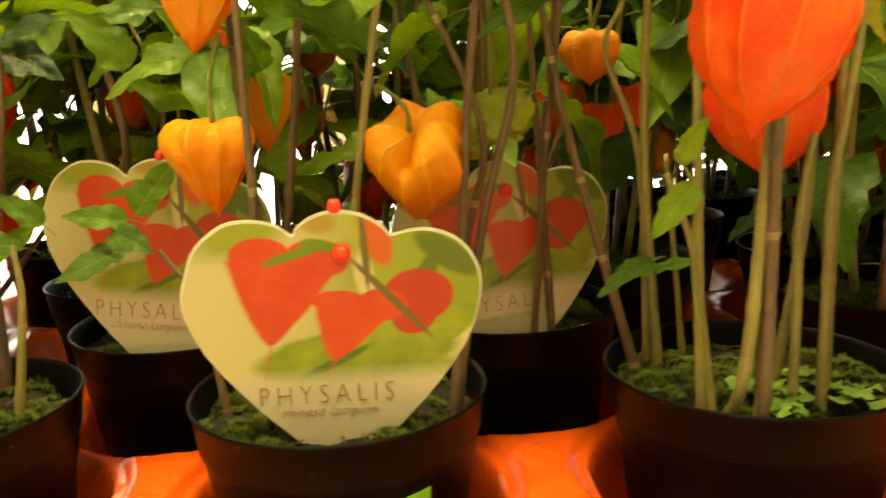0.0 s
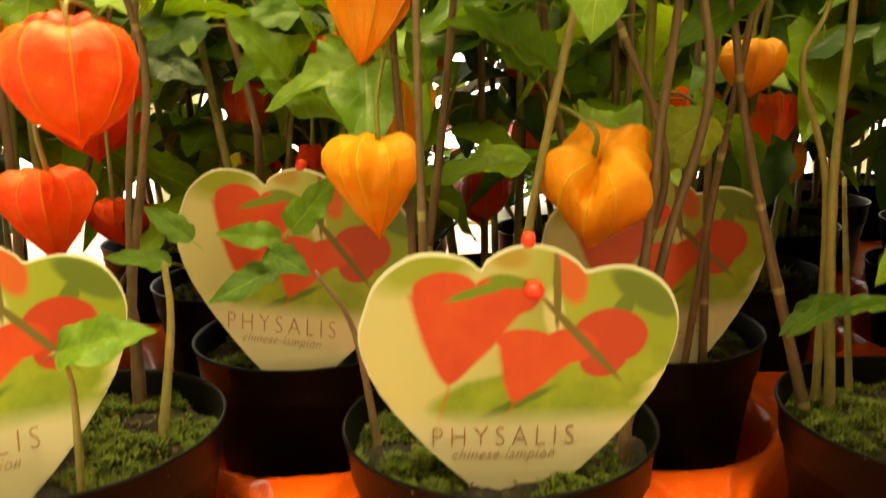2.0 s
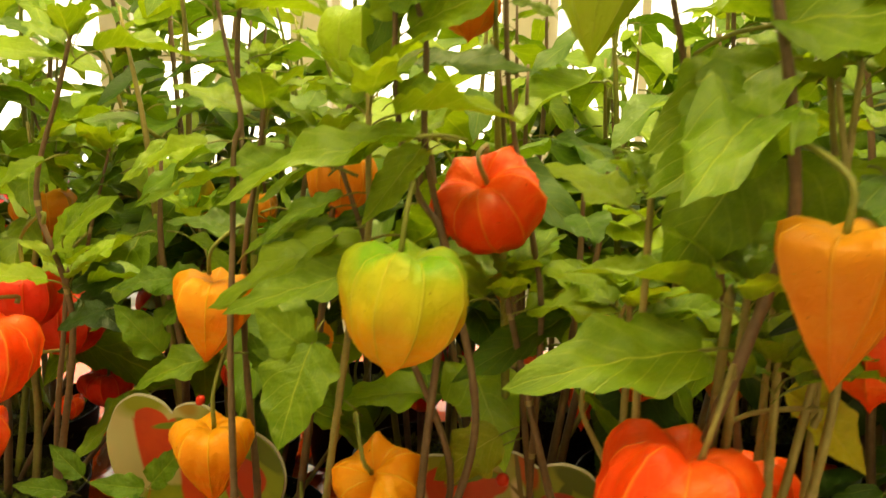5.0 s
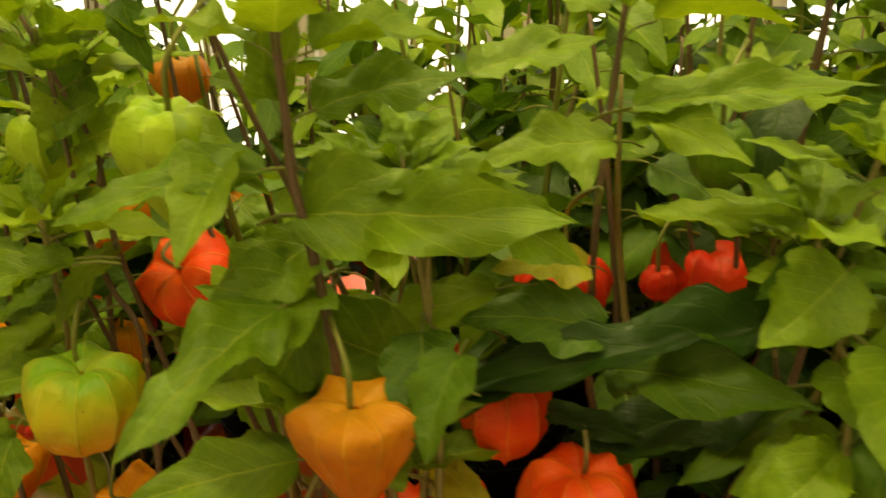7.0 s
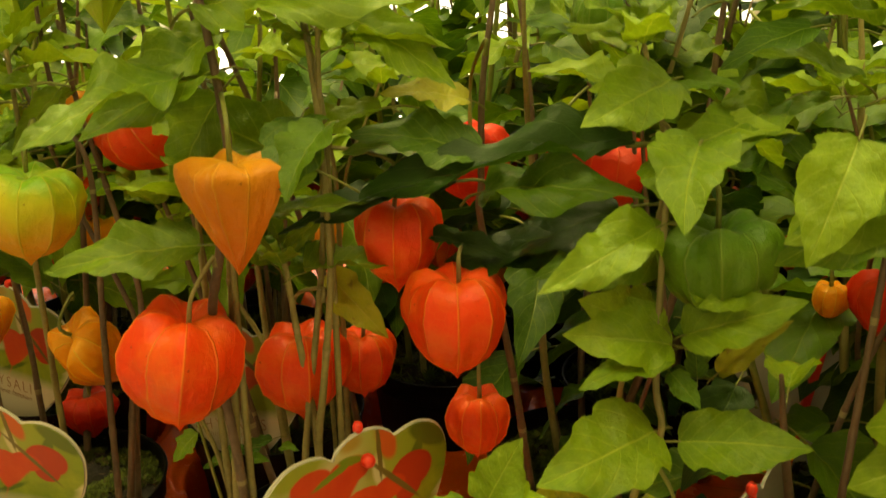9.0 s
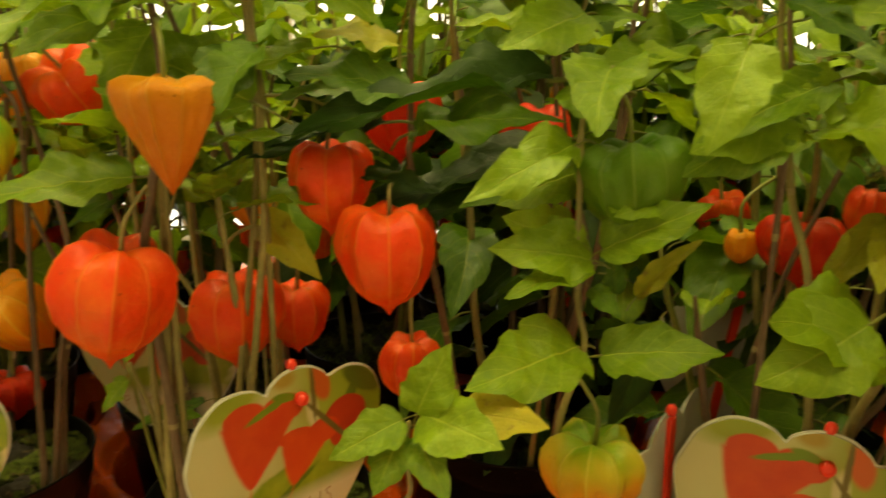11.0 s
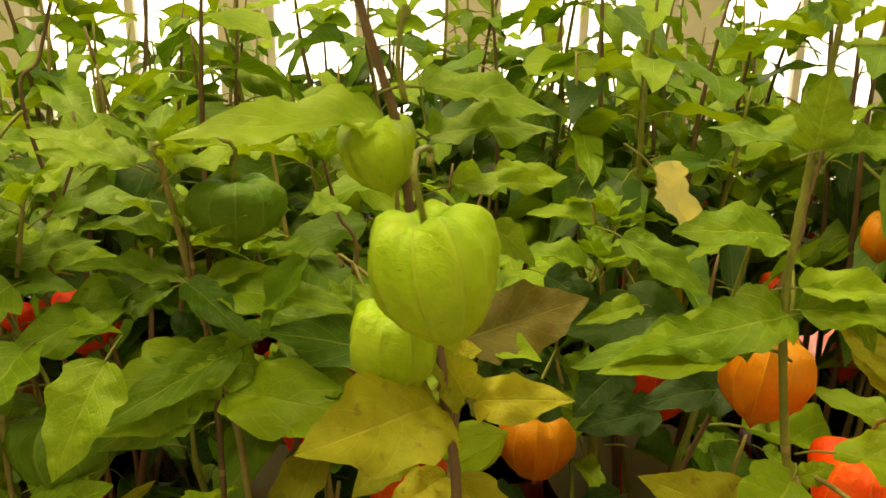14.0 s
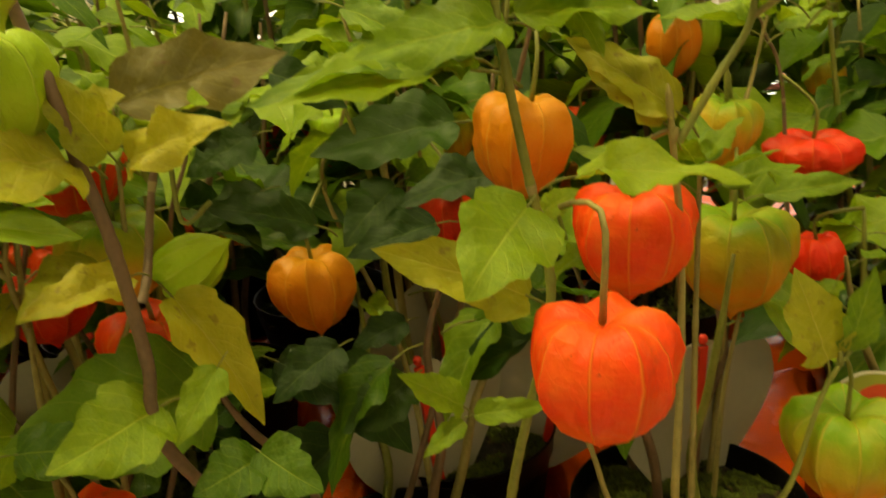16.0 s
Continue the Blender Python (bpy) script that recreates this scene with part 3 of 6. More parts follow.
def sticker(plant, centre, a0, a1, z, drop):
    """A printed green strip stuck round the wall of a pot, a little askew."""

    def patch(name, b0, b1, t0, t1, lift, material, parent):
        verts, n = [], 14
        for q in (0.0004 + lift, lift):
            for i in range(n + 1):
                u = b0 + (b1 - b0) * i / n
                a = radians(a0 + (a1 - a0) * u)
                for t in (t0, t1):
                    h = z - 0.004 * (1 - u) - drop * t
                    r = 0.0457 + 0.0001 + 0.0088 * h / 0.07 + q
                    verts.append((centre[0] + r * math.cos(a), centre[1] + r * math.sin(a), h + FOOT_Z))
        m = 2 * n + 2
        faces = [(2 * i, 2 * i + 2, 2 * i + 3, 2 * i + 1) for i in range(n)]
        faces += [(2 * i, m + 2 * i, m + 2 * i + 2, 2 * i + 2) for i in range(n)] + [(2 * i + 1, 2 * i + 3, m + 2 * i + 3, m + 2 * i + 1) for i in range(n)]
        faces += [(0, 1, m + 1, m), (2 * n, m + 2 * n, m + 2 * n + 1, 2 * n + 1)]
        return put(name, mesh_of(name, verts, faces, material, smooth=False), parent)

    ob = patch("sticker", 0, 1, 0, 1, 0.0005, M_STICKER, plant)
    tagged(ob, "green printed sticker")
    for u0, u1, t0, t1 in ((0.08, 0.3, 0.12, 0.2), (0.34, 0.5, 0.12, 0.2), (0.54, 0.8, 0.12, 0.2), (0.12, 0.7, 0.34, 0.48), (0.12, 0.5, 0.6, 0.68), (0.86, 0.92, 0.3, 0.85)):
        patch("print", u0, u1, t0, t1, 0.0008, M_STICKER_INK, ob)


sticker(PLANTS[2], POTS[2], -108, -50.5, 0.0655, 0.022)
sticker(PLANTS[1], POTS[1], -104, -46, 0.062, 0.022)


def owner(x, y):
    """The front or second row plant that stands nearest."""
    k = min(range(NEAR), key=lambda j: (POTS[j][0] - x) ** 2 + 0.5 * (POTS[j][1] - y) ** 2)
    return PLANTS[k]


def tray_mesh(x0, x1, y0, y1, step=0.0022):
    """Pressed plastic sheet with round wells for the pots and raised pads between."""
    nx, ny = int((x1 - x0) / step), int((y1 - y0) / step)
    near = [p for p in POTS if x0 - 0.08 < p[0] < x1 + 0.08 and y0 - 0.08 < p[1] < y1 + 0.08]
    verts, faces = [], []
    for j in range(ny + 1):
        for i in range(nx + 1):
            x, y = x0 + (x1 - x0) * i / nx, y0 + (y1 - y0) * j / ny
            d = min(math.hypot(x - a, y - b) for a, b in near)
            t = min(max((d - 0.0605) / 0.006, 0), 1)
            z = 0.003 + 0.043 * t * t * (3 - 2 * t)
            e = min(x - x0, x1 - x, y - y0, y1 - y)
            t = min(max(e / 0.006, 0), 1)
            z = min(z, 0.004 + 0.045 * t)
            g = min(max((d - 0.07) / 0.006, 0), 1)
            z += 0.005 * g * g * (3 - 2 * g)
            verts.append((x, y, z + 0.0008 * noise.noise((x * 40, y * 40, 0)) + 0.0003 * noise.noise((x * 140, y * 140, 3))))
    w = nx + 1
    faces = [(j * w + i, j * w + i + 1, j * w + w + i + 1, j * w + w + i) for j in range(ny) for i in range(nx)]
    n = len(verts)
    return mesh_of("tray", verts, faces, M_TRAY)


TRAYS = [(-0.62, -0.265, -0.06, 0.205), (-0.258, 0.248, -0.06, 0.205), (0.256, 0.78, -0.06, 0.205), (0.788, 1.06, -0.06, 0.205)]
for a in TRAYS:
    ob = put("plant_tray", tray_mesh(*a))
    tagged(ob, "orange pressed plastic tray with round wells holding pots", "tray", "plant trays")
    for mx, my in ((-0.0865, 0.004),) if a[0] == -0.258 else ():
        for k in range(3):
            arc = [(mx + 0.0085 * math.cos(2.094 * k + 0.25 * j), my + 0.0085 * math.sin(2.094 * k + 0.25 * j), 0.0512) for j in range(7)]
            put("embossed_mark", mesh_of("embossed_mark", *tube(arc, [0.0007] * 7, 6), M_TRAY), ob)
        put("embossed_mark", mesh_of("embossed_mark", *tube([(mx - 0.002, my, 0.0512), (mx, my + 0.002, 0.0512), (mx + 0.002, my, 0.0512)], [0.0007] * 3, 6), M_TRAY), ob)
for k in range(4):
    a = (-0.62 + 0.48 * k, -0.148 + 0.48 * k, 0.212, 0.685)
    ob = put("plant_tray", tray_mesh(*a, step=0.012))
    tagged(ob, "orange pressed plastic tray with round wells holding pots", "tray", "plant trays")

# ---------------- leaves ----------------


def leaf_mesh(key, colour, nu=8, nv=14, droop=0.25, fold=0.25, wave=0.05, twist=0.0, seed=1, broad=0.56):
    """Ovate pointed leaf, 1 long, base at the origin, along +y, upper side +z, with its stalk behind it."""
    verts, uvs, faces, slots = [], [], [], []
    for j in range(nv + 1):
        v = j / nv
        half = broad / 2 * 2.0 * (v + 0.012) ** 0.46 * (1 - v) ** 0.98
        for i in range(nu + 1):
            u = 2 * i / nu - 1
            saw = (v * 3.6 + 0.37 * seed + (0.45 if u > 0 else 0)) % 1.0
            tooth = (saw / 0.72 if saw < 0.72 else (1 - saw) / 0.28) - 0.5
            edge = 1 + (0.3 * tooth * (0.45 + 0.55 * math.sin(seed * 2.1 + v * 5) ** 2) + 0.06 * math.sin(v * 9 + seed + u)) * abs(u) ** 2.2 * min(1, (1 - v) * 2.5) * min(1, v * 6)
            x = u * half * edge
            q = abs(x) * 2 / broad
            z = -droop * v * v + fold * abs(x) * (1 - 0.5 * v)
            z += wave * (math.sin(v * 11 + seed * 1.7 + u * 1.2) * q + 0.5 * math.sin(v * 23 + seed * 3) * q * q)
            z += 0.042 * abs(math.sin(math.pi * (v * 7 - abs(u) * 2.1))) * min(q * 3, 1) * (1 - v)
            z += 0.035 * noise.noise((x * 7 + seed * 5, v * 9, seed))
            a = twist * v
            verts.append((x * math.cos(a) - z * math.sin(a), v * (1 - 0.12 * droop), x * math.sin(a) + z * math.cos(a)))
            uvs.append((0.5 + u / 2, v))
    w = nu + 1
    faces = [(j * w + i, j * w + i + 1, j * w + w + i + 1, j * w + w + i) for j in range(nv) for i in range(nu)]
    slots = [0] * len(faces)
    tv, tf = tube([(0, -0.26, -0.07), (0, -0.13, -0.01), (0, 0.02, 0.0)], [0.009, 0.01, 0.01], 5)
    o = len(verts)
    verts += [tuple(p) for p in tv]
    uvs += [(0.5, 0.0)] * len(tv)
    faces += [tuple(o + k for k in f) for f in tf]
    slots += [1] * len(tf)
    return mesh_of("leaf", verts, faces, LEAF[colour], M_STEM_GREEN, uvs=uvs, slots=slots)


SHAPES = {
    "flat": dict(droop=0.12, fold=0.18, wave=0.04),
    "drape": dict(droop=0.5, fold=0.3, wave=0.05),
    "wavy": dict(droop=0.25, fold=0.2, wave=0.11),
    "fold": dict(droop=0.3, fold=0.75, wave=0.06),
    "slim": dict(droop=0.2, fold=0.35, wave=0.05, broad=0.38),
    "wide": dict(droop=0.2, fold=0.15, wave=0.06, broad=0.7),
}
LEAVES = {}


def leaf_of(shape, colour, seed=0, coarse=False):
    key = (shape, colour, seed % 3, coarse)
    if key not in LEAVES:
        LEAVES[key] = leaf_mesh(key, colour, seed=1 + seed % 3, twist=(seed % 3 - 1) * 0.25, **(dict(nu=4, nv=7) if coarse else dict(nu=10, nv=20)), **SHAPES[shape])
    return LEAVES[key]


def frame_of(base, tip, face, cam_side=(0, -1, 0.2)):
    """Axes of a leaf from base to tip; face: degrees by which its upper side turns from the sky towards the aisle."""
    y = Vector(tip) - Vector(base)
    length = y.length
    y.normalize()
    a = radians(face)
    n = Vector((0, 0, 1)) * math.cos(a) + Vector(cam_side).normalized() * math.sin(a)
    n = (n - y * n.dot(y)).normalized()
    x = y.cross(n)
    return Matrix((x, y, n)).transposed().to_4x4(), length


def leaf(base, tip, colour="green", shape="flat", face=40, width=1.0, parent=None, seed=None):
    rot, length = frame_of(base, tip, face)
    s = seed if seed is not None else int(abs(base[0] * 977 + base[2] * 613 + tip[1] * 331))
    m = Matrix.Translation(base) @ rot @ Matrix.Diagonal((length * width, length, length, 1))
    return put("leaf", leaf_of(shape, colour, s), parent or owner(base[0], base[1]), m)


# ---------------- lanterns ----------------
PROFILES = {
    "round": [(0.02, -0.1), (0.07, -0.06), (0.16, -0.015), (0.28, 0.0), (0.39, -0.05), (0.47, -0.16), (0.5, -0.32), (0.485, -0.48), (0.432, -0.64), (0.33, -0.79), (0.2, -0.9), (0.085, -0.968), (0.032, -1.03), (0.004, -1.08)],
    "heart": [(0.02, -0.1), (0.07, -0.05), (0.17, 0.0), (0.31, 0.01), (0.43, -0.06), (0.495, -0.18), (0.5, -0.32), (0.44, -0.5), (0.34, -0.68), (0.23, -0.86), (0.13, -1.0), (0.06, -1.09), (0.025, -1.15), (0.004, -1.19)],
    "cone": [(0.02, -0.07), (0.08, -0.03), (0.2, 0.0), (0.36, 0.0), (0.48, -0.06), (0.5, -0.16), (0.455, -0.32), (0.385, -0.5), (0.3, -0.68), (0.21, -0.86), (0.12, -1.0), (0.06, -1.1), (0.025, -1.16), (0.004, -1.2)],
    "squat": [(0.02, -0.12), (0.08, -0.07), (0.18, -0.02), (0.3, 0.0), (0.42, -0.05), (0.49, -0.15), (0.5, -0.27), (0.47, -0.41), (0.4, -0.54), (0.29, -0.67), (0.17, -0.77), (0.08, -0.83), (0.03, -0.88), (0.004, -0.91)],
}
HUSKS = {}
HUSK_SPOTS = []
STEM_LINES = []


def husk_mesh(shape, colour, seed, coarse):
    key = (shape, colour, seed % 4, coarse)
    if key in HUSKS:
        return HUSKS[key]
    prof = PROFILES["heart" if shape == "crease" else shape]
    n = 20 if coarse else 90
    verts, uvs, faces = [], [], []
    rows = prof if coarse else [p for a, b in zip(prof, prof[1:]) for p in (a, ((a[0] + b[0]) / 2, (a[1] + b[1]) / 2))] + [prof[-1]]
    ks = 0.17 if shape in ("heart", "cone", "crease") else (0.07 if shape == "squat" else 0.085)
    sd = seed % 4 * 3.7
    for j, (r, z) in enumerate(rows):
        v = j / (len(rows) - 1)
        for k in range(n + 1):
            a = 2 * math.pi * k / n
            f = (5 * k / n + 0.13 * sd) % 1.0
            g = (10 * k / n + 0.26 * sd) % 1.0
            rr = r * (1 - ks * math.sin(math.pi * f) * math.sin(math.pi * min(v * 1.1, 1)) - 0.035 * math.sin(math.pi * g)) * (1 + 0.045 * math.exp(-((min(f, 1 - f) / 0.045) ** 2)))
            p = Vector((math.cos(a), math.sin(a), z * 2))
            crinkle = 0.05 * (0.4 - abs(noise.noise((p.x * 2.6 + sd * 2, p.y * 2.6, p.z * 2.2))) * 1.6) + 0.03 * (0.3 - abs(noise.noise((p.x * 6 + sd, p.y * 6, p.z * 5)))) if not coarse else 0
            rr *= 1 + crinkle * min(1, r * 4) + 0.06 * noise.noise((p.x * 1.6 + sd, p.y * 1.6, p.z + sd)) + 0.035 * noise.noise((p.x * 4, p.y * 4 + sd, p.z * 3)) + 0.02 * noise.noise((p.x * 9, p.y * 9 + sd, p.z * 3)) + 0.01 * noise.noise((p.x * 19, p.y * 19 + sd, p.z * 8))
            zz = z + 0.05 * math.cos(math.pi * 2 * f) * (1 - v) * min(r * 3, 1)
            if shape == "crease":
                front = math.exp(-((math.atan2(math.sin(a + 1.9), math.cos(a + 1.9)) / 0.42) ** 2))
                zz -= 0.5 * front * (1 - v) ** 1.3 * min(r * 4, 1)
                rr *= 1 - 0.22 * front * math.sin(math.pi * min(v * 1.4, 1))
                zz += 0.12 * math.exp(-((math.atan2(math.sin(a - 0.3), math.cos(a - 0.3)) / 0.7) ** 2)) * (1 - v)
            bend = 0.05 * math.sin(sd) * v * v
            verts.append((rr * math.cos(a) + bend, rr * math.sin(a) + bend, zz))
            uvs.append((k / n + 0.013 * sd * 2, v))
    mx, my = ((max(p[i] for p in verts) + min(p[i] for p in verts)) / 2 for i in (0, 1))
    verts = [(p[0] - mx, p[1] - my, p[2]) for p in verts]
    w = n + 1
    faces = [(j * w + k, j * w + w + k, j * w + w + k + 1, j * w + k + 1) for j in range(len(rows) - 1) for k in range(n)]
    HUSKS[key] = mesh_of("lantern", verts, faces, HUSK[colour], uvs=uvs)
    return HUSKS[key]


def lantern(x, y, z, wide, colour="red", shape="round", lean=0, turn=0, tall=1.0, tip=None, stalk=None, parent=None, seed=None):
    """A husk whose top is at (x, y, z). lean: degrees it swings towards the aisle, turn: about the upright. stalk: where its stalk joins the stem."""
    s = seed if seed is not None else int(abs(x * 883 + y * 411 + z * 677))
    hang = pose(0, 0, 0, 0, 0, turn) @ pose(0, 0, 0, lean, 0, 0)
    if tip is not None:
        hang = (Vector((x, y, z)) - Vector(tip)).to_track_quat("Z", "Y").to_matrix().to_4x4()
    m = Matrix.Translation((x, y, z)) @ hang @ pose(0, 0, 0, 0, 0, 0 if shape == "crease" else (s * 37) % 72) @ Matrix.Diagonal((wide, wide, wide * tall, 1))
    ob = put("lantern", husk_mesh(shape, colour, s, False), parent or owner(x, y), m)
    HUSK_SPOTS.append((m @ Vector((0, 0, -0.5)), wide * 0.58))
    down = m.to_3x3() @ Vector((0, 0, -0.09))
    a = Vector((x, y, z)) + down
    up = (m.to_3x3() @ Vector((0, 0, 1))).normalized()
    if stalk is None:
        near = [q for q in STEM_LINES if z + 0.002 < q.z < z + 0.05 and q.y > y - 0.03]
        want = Vector((x, y + 0.012, z + 0.022))
        stalk = min(near, key=lambda q: (q - want).length, default=None)
        if stalk is None or (stalk - want).length > 0.045:
            side = 0.012 * math.sin(s * 1.7)
            stalk = Vector((x + side, y + 0.016, z + 0.026))
            k = min(range(NEAR), key=lambda j: (POTS[j][0] - x) ** 2 + 0.5 * (POTS[j][1] - y) ** 2)
            foot = Vector((POTS[k][0] + 0.03 * math.sin(s), POTS[k][1] + 0.025, 0.08))
            stem([foot, foot.lerp(stalk, 0.5) + Vector((side, 0.012, 0)), stalk, stalk + Vector((side, 0.004, 0.03))], 0.0026, 0.0016, ("tan", "dark")[s % 2])
    e = Vector(stalk)
    reach = (e - a).length
    me = mesh_of("stalk", *tube([a, a + up * reach * 0.55, e + Vector((0, 0, reach * 0.16)), e], [0.0011, 0.0009, 0.001, 0.0013], 7), M_STEM_GREEN if colour != "red" else M_STEM)
    put("stalk", me, ob)
    return ob


def spline(pts, step=0.003):
    """Evenly spaced points on a smooth line."""
    ext, fine = [pts[0] * 2 - pts[1]] + pts + [pts[-1] * 2 - pts[-2]], []
    for i in range(len(pts) - 1):
        a, b, c, d = ext[i : i + 4]
        n = max(2, int((c - b).length / step))
        for k in range(n):
            t = k / n
            fine.append(0.5 * (2 * b + (c - a) * t + (2 * a - 5 * b + 4 * c - d) * t * t + (3 * b - a - 3 * c + d) * t**3))
    return fine + [pts[-1]]


def shoot_tip(p, seed, parent, size=1.0):
    """The tuft of young leaves at the end of a stem."""
    rng = random.Random(seed)
    for k in range(7):
        a, up = 2.4 * k + rng.random(), 0.25 + 0.2 * k
        d = Vector((math.cos(a), math.sin(a), up)).normalized()
        ln = (0.044 - 0.0045 * k) * size * rng.uniform(0.85, 1.15)
        base = p + d * ln * 0.22 + Vector((0, 0, -0.012 + 0.002 * k))
        leaf(base, base + d * ln, "light", rng.choice(("flat", "wavy", "fold", "wide")), rng.uniform(-10, 30), 1.0, parent, rng.randrange(3))


def stem(pts, r0=0.0028, r1=0.0016, tone="tan", parent=None, rooted=True):
    pts = [Vector(p) for p in pts]
    if rooted:
        k = min(range(NEAR), key=lambda j: (POTS[j][0] - pts[0].x) ** 2 + 0.5 * (POTS[j][1] - pts[0].y) ** 2)
        c = Vector((*POTS[k], 0.08))
        d = Vector((pts[0].x - c.x, pts[0].y - c.y, 0))
        foot = c + d * min(1, 0.047 / max(d.length, 0.001))
        if pts[0].z > 0.13:
            pts = [foot, foot.lerp(pts[0], 0.5) + Vector((0, 0, 0.01))] + pts
        else:
            z0, shift = pts[0].z, foot - pts[0]
            for q in pts:
                f = max(0, 1 - (q.z - z0) / 0.13)
                q.x, q.y = q.x + shift.x * f, q.y + shift.y * f
            pts[0].z = 0.076
        d = (pts[-1] - pts[-2]).normalized()
        pts.append(pts[-1] + d * (0.03 if pts[-1].z > 0.22 else 0.004))
        r1 *= 0.7
    parent = parent or owner(pts[0][0], pts[0][1])
    line = spline(pts)
    STEM_LINES.extend(line[::3])
    n = len(line)
    rng = random.Random(int(pts[0].x * 9973 + pts[-1].z * 7919))
    verts, faces, slots, sides, gap = [], [], [], 10, rng.randrange(3, 8)
    for i, p in enumerate(line):
        d = (line[min(i + 1, n - 1)] - line[max(i - 1, 0)]).normalized()
        u = d.cross(Vector((0.3, 1, 0.2))).normalized()
        v = d.cross(u)
        gap -= 1
        node = gap == 0
        if gap < 0:
            gap = rng.randrange(9, 17)
        r = 0.74 * (r0 + (r1 - r0) * i / (n - 1)) * (1.16 if node else rng.uniform(0.96, 1.04)) * (0.3 if rooted and i == n - 1 else 1)
        for k in range(sides):
            a = 2 * math.pi * k / sides
            verts.append(p + u * r * math.cos(a) + v * r * math.sin(a))
        if i:
            o = (i - 1) * sides
            faces += [(o + k, o + (k + 1) % sides, o + sides + (k + 1) % sides, o + sides + k) for k in range(sides)]
            slots += [1 if node and rng.random() < 0.25 else 0] * sides
    faces.append(tuple(len(verts) - sides + k for k in range(sides)))
    slots.append(0)
    me = mesh_of("stem", verts, faces, {"tan": M_STEM, "dark": M_STEM_DARK, "green": M_STEM_GREEN}[tone], M_STEM_NODE, slots=slots)
    if rooted != 2 and line[-1].z > 0.24 and r1 > 0.001:
        shoot_tip(line[-1], n, parent, 0.7 if tone == "green" else 1.0)
    return put("stem", me, parent)

# ---------------- plant labels ----------------

def smooth_loop(pts, n=6):
    out = []
    for i in range(len(pts)):
        a, b, c, d = (Vector(pts[(i + k - 1) % len(pts)]) for k in range(4))
        for k in range(n):
            t = k / n
            out.append(0.5 * (2 * b + (c - a) * t + (2 * a - 5 * b + 4 * c - d) * t * t + (3 * b - a - 3 * c + d) * t**3))
    return out


def plate(name, outline, y0, y1, *mats):
    """An upright flat piece between two depths, from an outline in x and z."""
    n = len(outline)
    verts = [(p[0], y0, p[1]) for p in outline] + [(p[0], y1, p[1]) for p in outline]
    faces = [tuple(range(n)), tuple(range(2 * n - 1, n - 1, -1))] + [(k, n + k, n + (k + 1) % n, (k + 1) % n) for k in range(n)]
    slots = [0, len(mats) - 1] + [len(mats) - 1] * n
    me = mesh_of(name, verts, faces, *mats, smooth=False, slots=slots)
    bm = bmesh.new()
    bm.from_mesh(me)
    bmesh.ops.triangulate(bm, faces=[f for f in bm.faces if len(f.verts) > 4])
    bmesh.ops.recalc_face_normals(bm, faces=bm.faces)
    bm.to_mesh(me)
    bm.free()
    return me


U = 0.0002  # one drawing unit of the card
outline = [(-262, 345), (-240, 395), (-190, 435), (-140, 442), (-95, 432), (-68, 412), (-58, 428), (-25, 448), (15, 455), (60, 446), (95, 424), (110, 408), (140, 414), (185, 415), (238, 390), (270, 340), (275, 280), (245, 180), (160, 60), (60, -40), (0, -66), (-50, -40), (-150, 60), (-240, 180), (-275, 280)]
CARD_OUT = [Vector((p[0] * U, p[1] * U)) for p in smooth_loop(outline, 3)]
LABEL_SPOTS = []
LABEL_PARTS = [("card", plate("card", CARD_OUT, -0.0005, 0.0005, P_CARD, M_CARD), "heart-shaped printed card")]

RIM_OUT = [Vector((p.x * 1.016, (p.y - 0.04) * 1.02 + 0.04)) for p in CARD_OUT]
LABEL_PARTS.append(("backing", plate("backing", RIM_OUT, 0.00052, 0.0011, M_CARD_RIM, M_CARD), "white card backing"))


def words(text, size, x, z, spacing, shear=0.0):
    cu = bpy.data.curves.new("words", "FONT")
    cu.body, cu.size, cu.space_character, cu.shear, cu.align_x, cu.extrude, cu.resolution_u, cu.offset = text, size, spacing, shear, "CENTER", 0.0001, 3, -0.0003 * size / 0.0122
    ob = bpy.data.objects.new("words", cu)
    scene.collection.objects.link(ob)
    me = bpy.data.meshes.new_from_object(ob.evaluated_get(bpy.context.evaluated_depsgraph_get()))
    bpy.data.objects.remove(ob)
    me.transform(Matrix.Translation((x, -0.0007, z)) @ pose(0, 0, 0, 90) @ Matrix.Diagonal((0.78, 1, 1, 1)))
    me.materials.clear()
    me.materials.append(P_INK)
    return me


LABEL_PARTS.append(("printed_name", words("PHYSALIS", 0.0122, -0.0045, 0.0142, 1.4), "printed plant name"))
LABEL_PARTS.append(("printed_line", words("chinese lampion", 0.0068, -0.0045, 0.0086, 1.1, 0.4), "printed small line"))
STAKE = plate("stake", [(-0.0028, -0.03), (0.0028, -0.03), (0.0028, 0.089), (-0.0028, 0.089)], 0.0012, 0.0034, M_CLIP)
PIN = mesh_of("pin", *turned([(0.0, -0.004), (0.003, -0.0036), (0.0042, -0.0015), (0.0042, 0.0012), (0.003, 0.0035), (0.0, 0.004)], 16), M_CLIP)


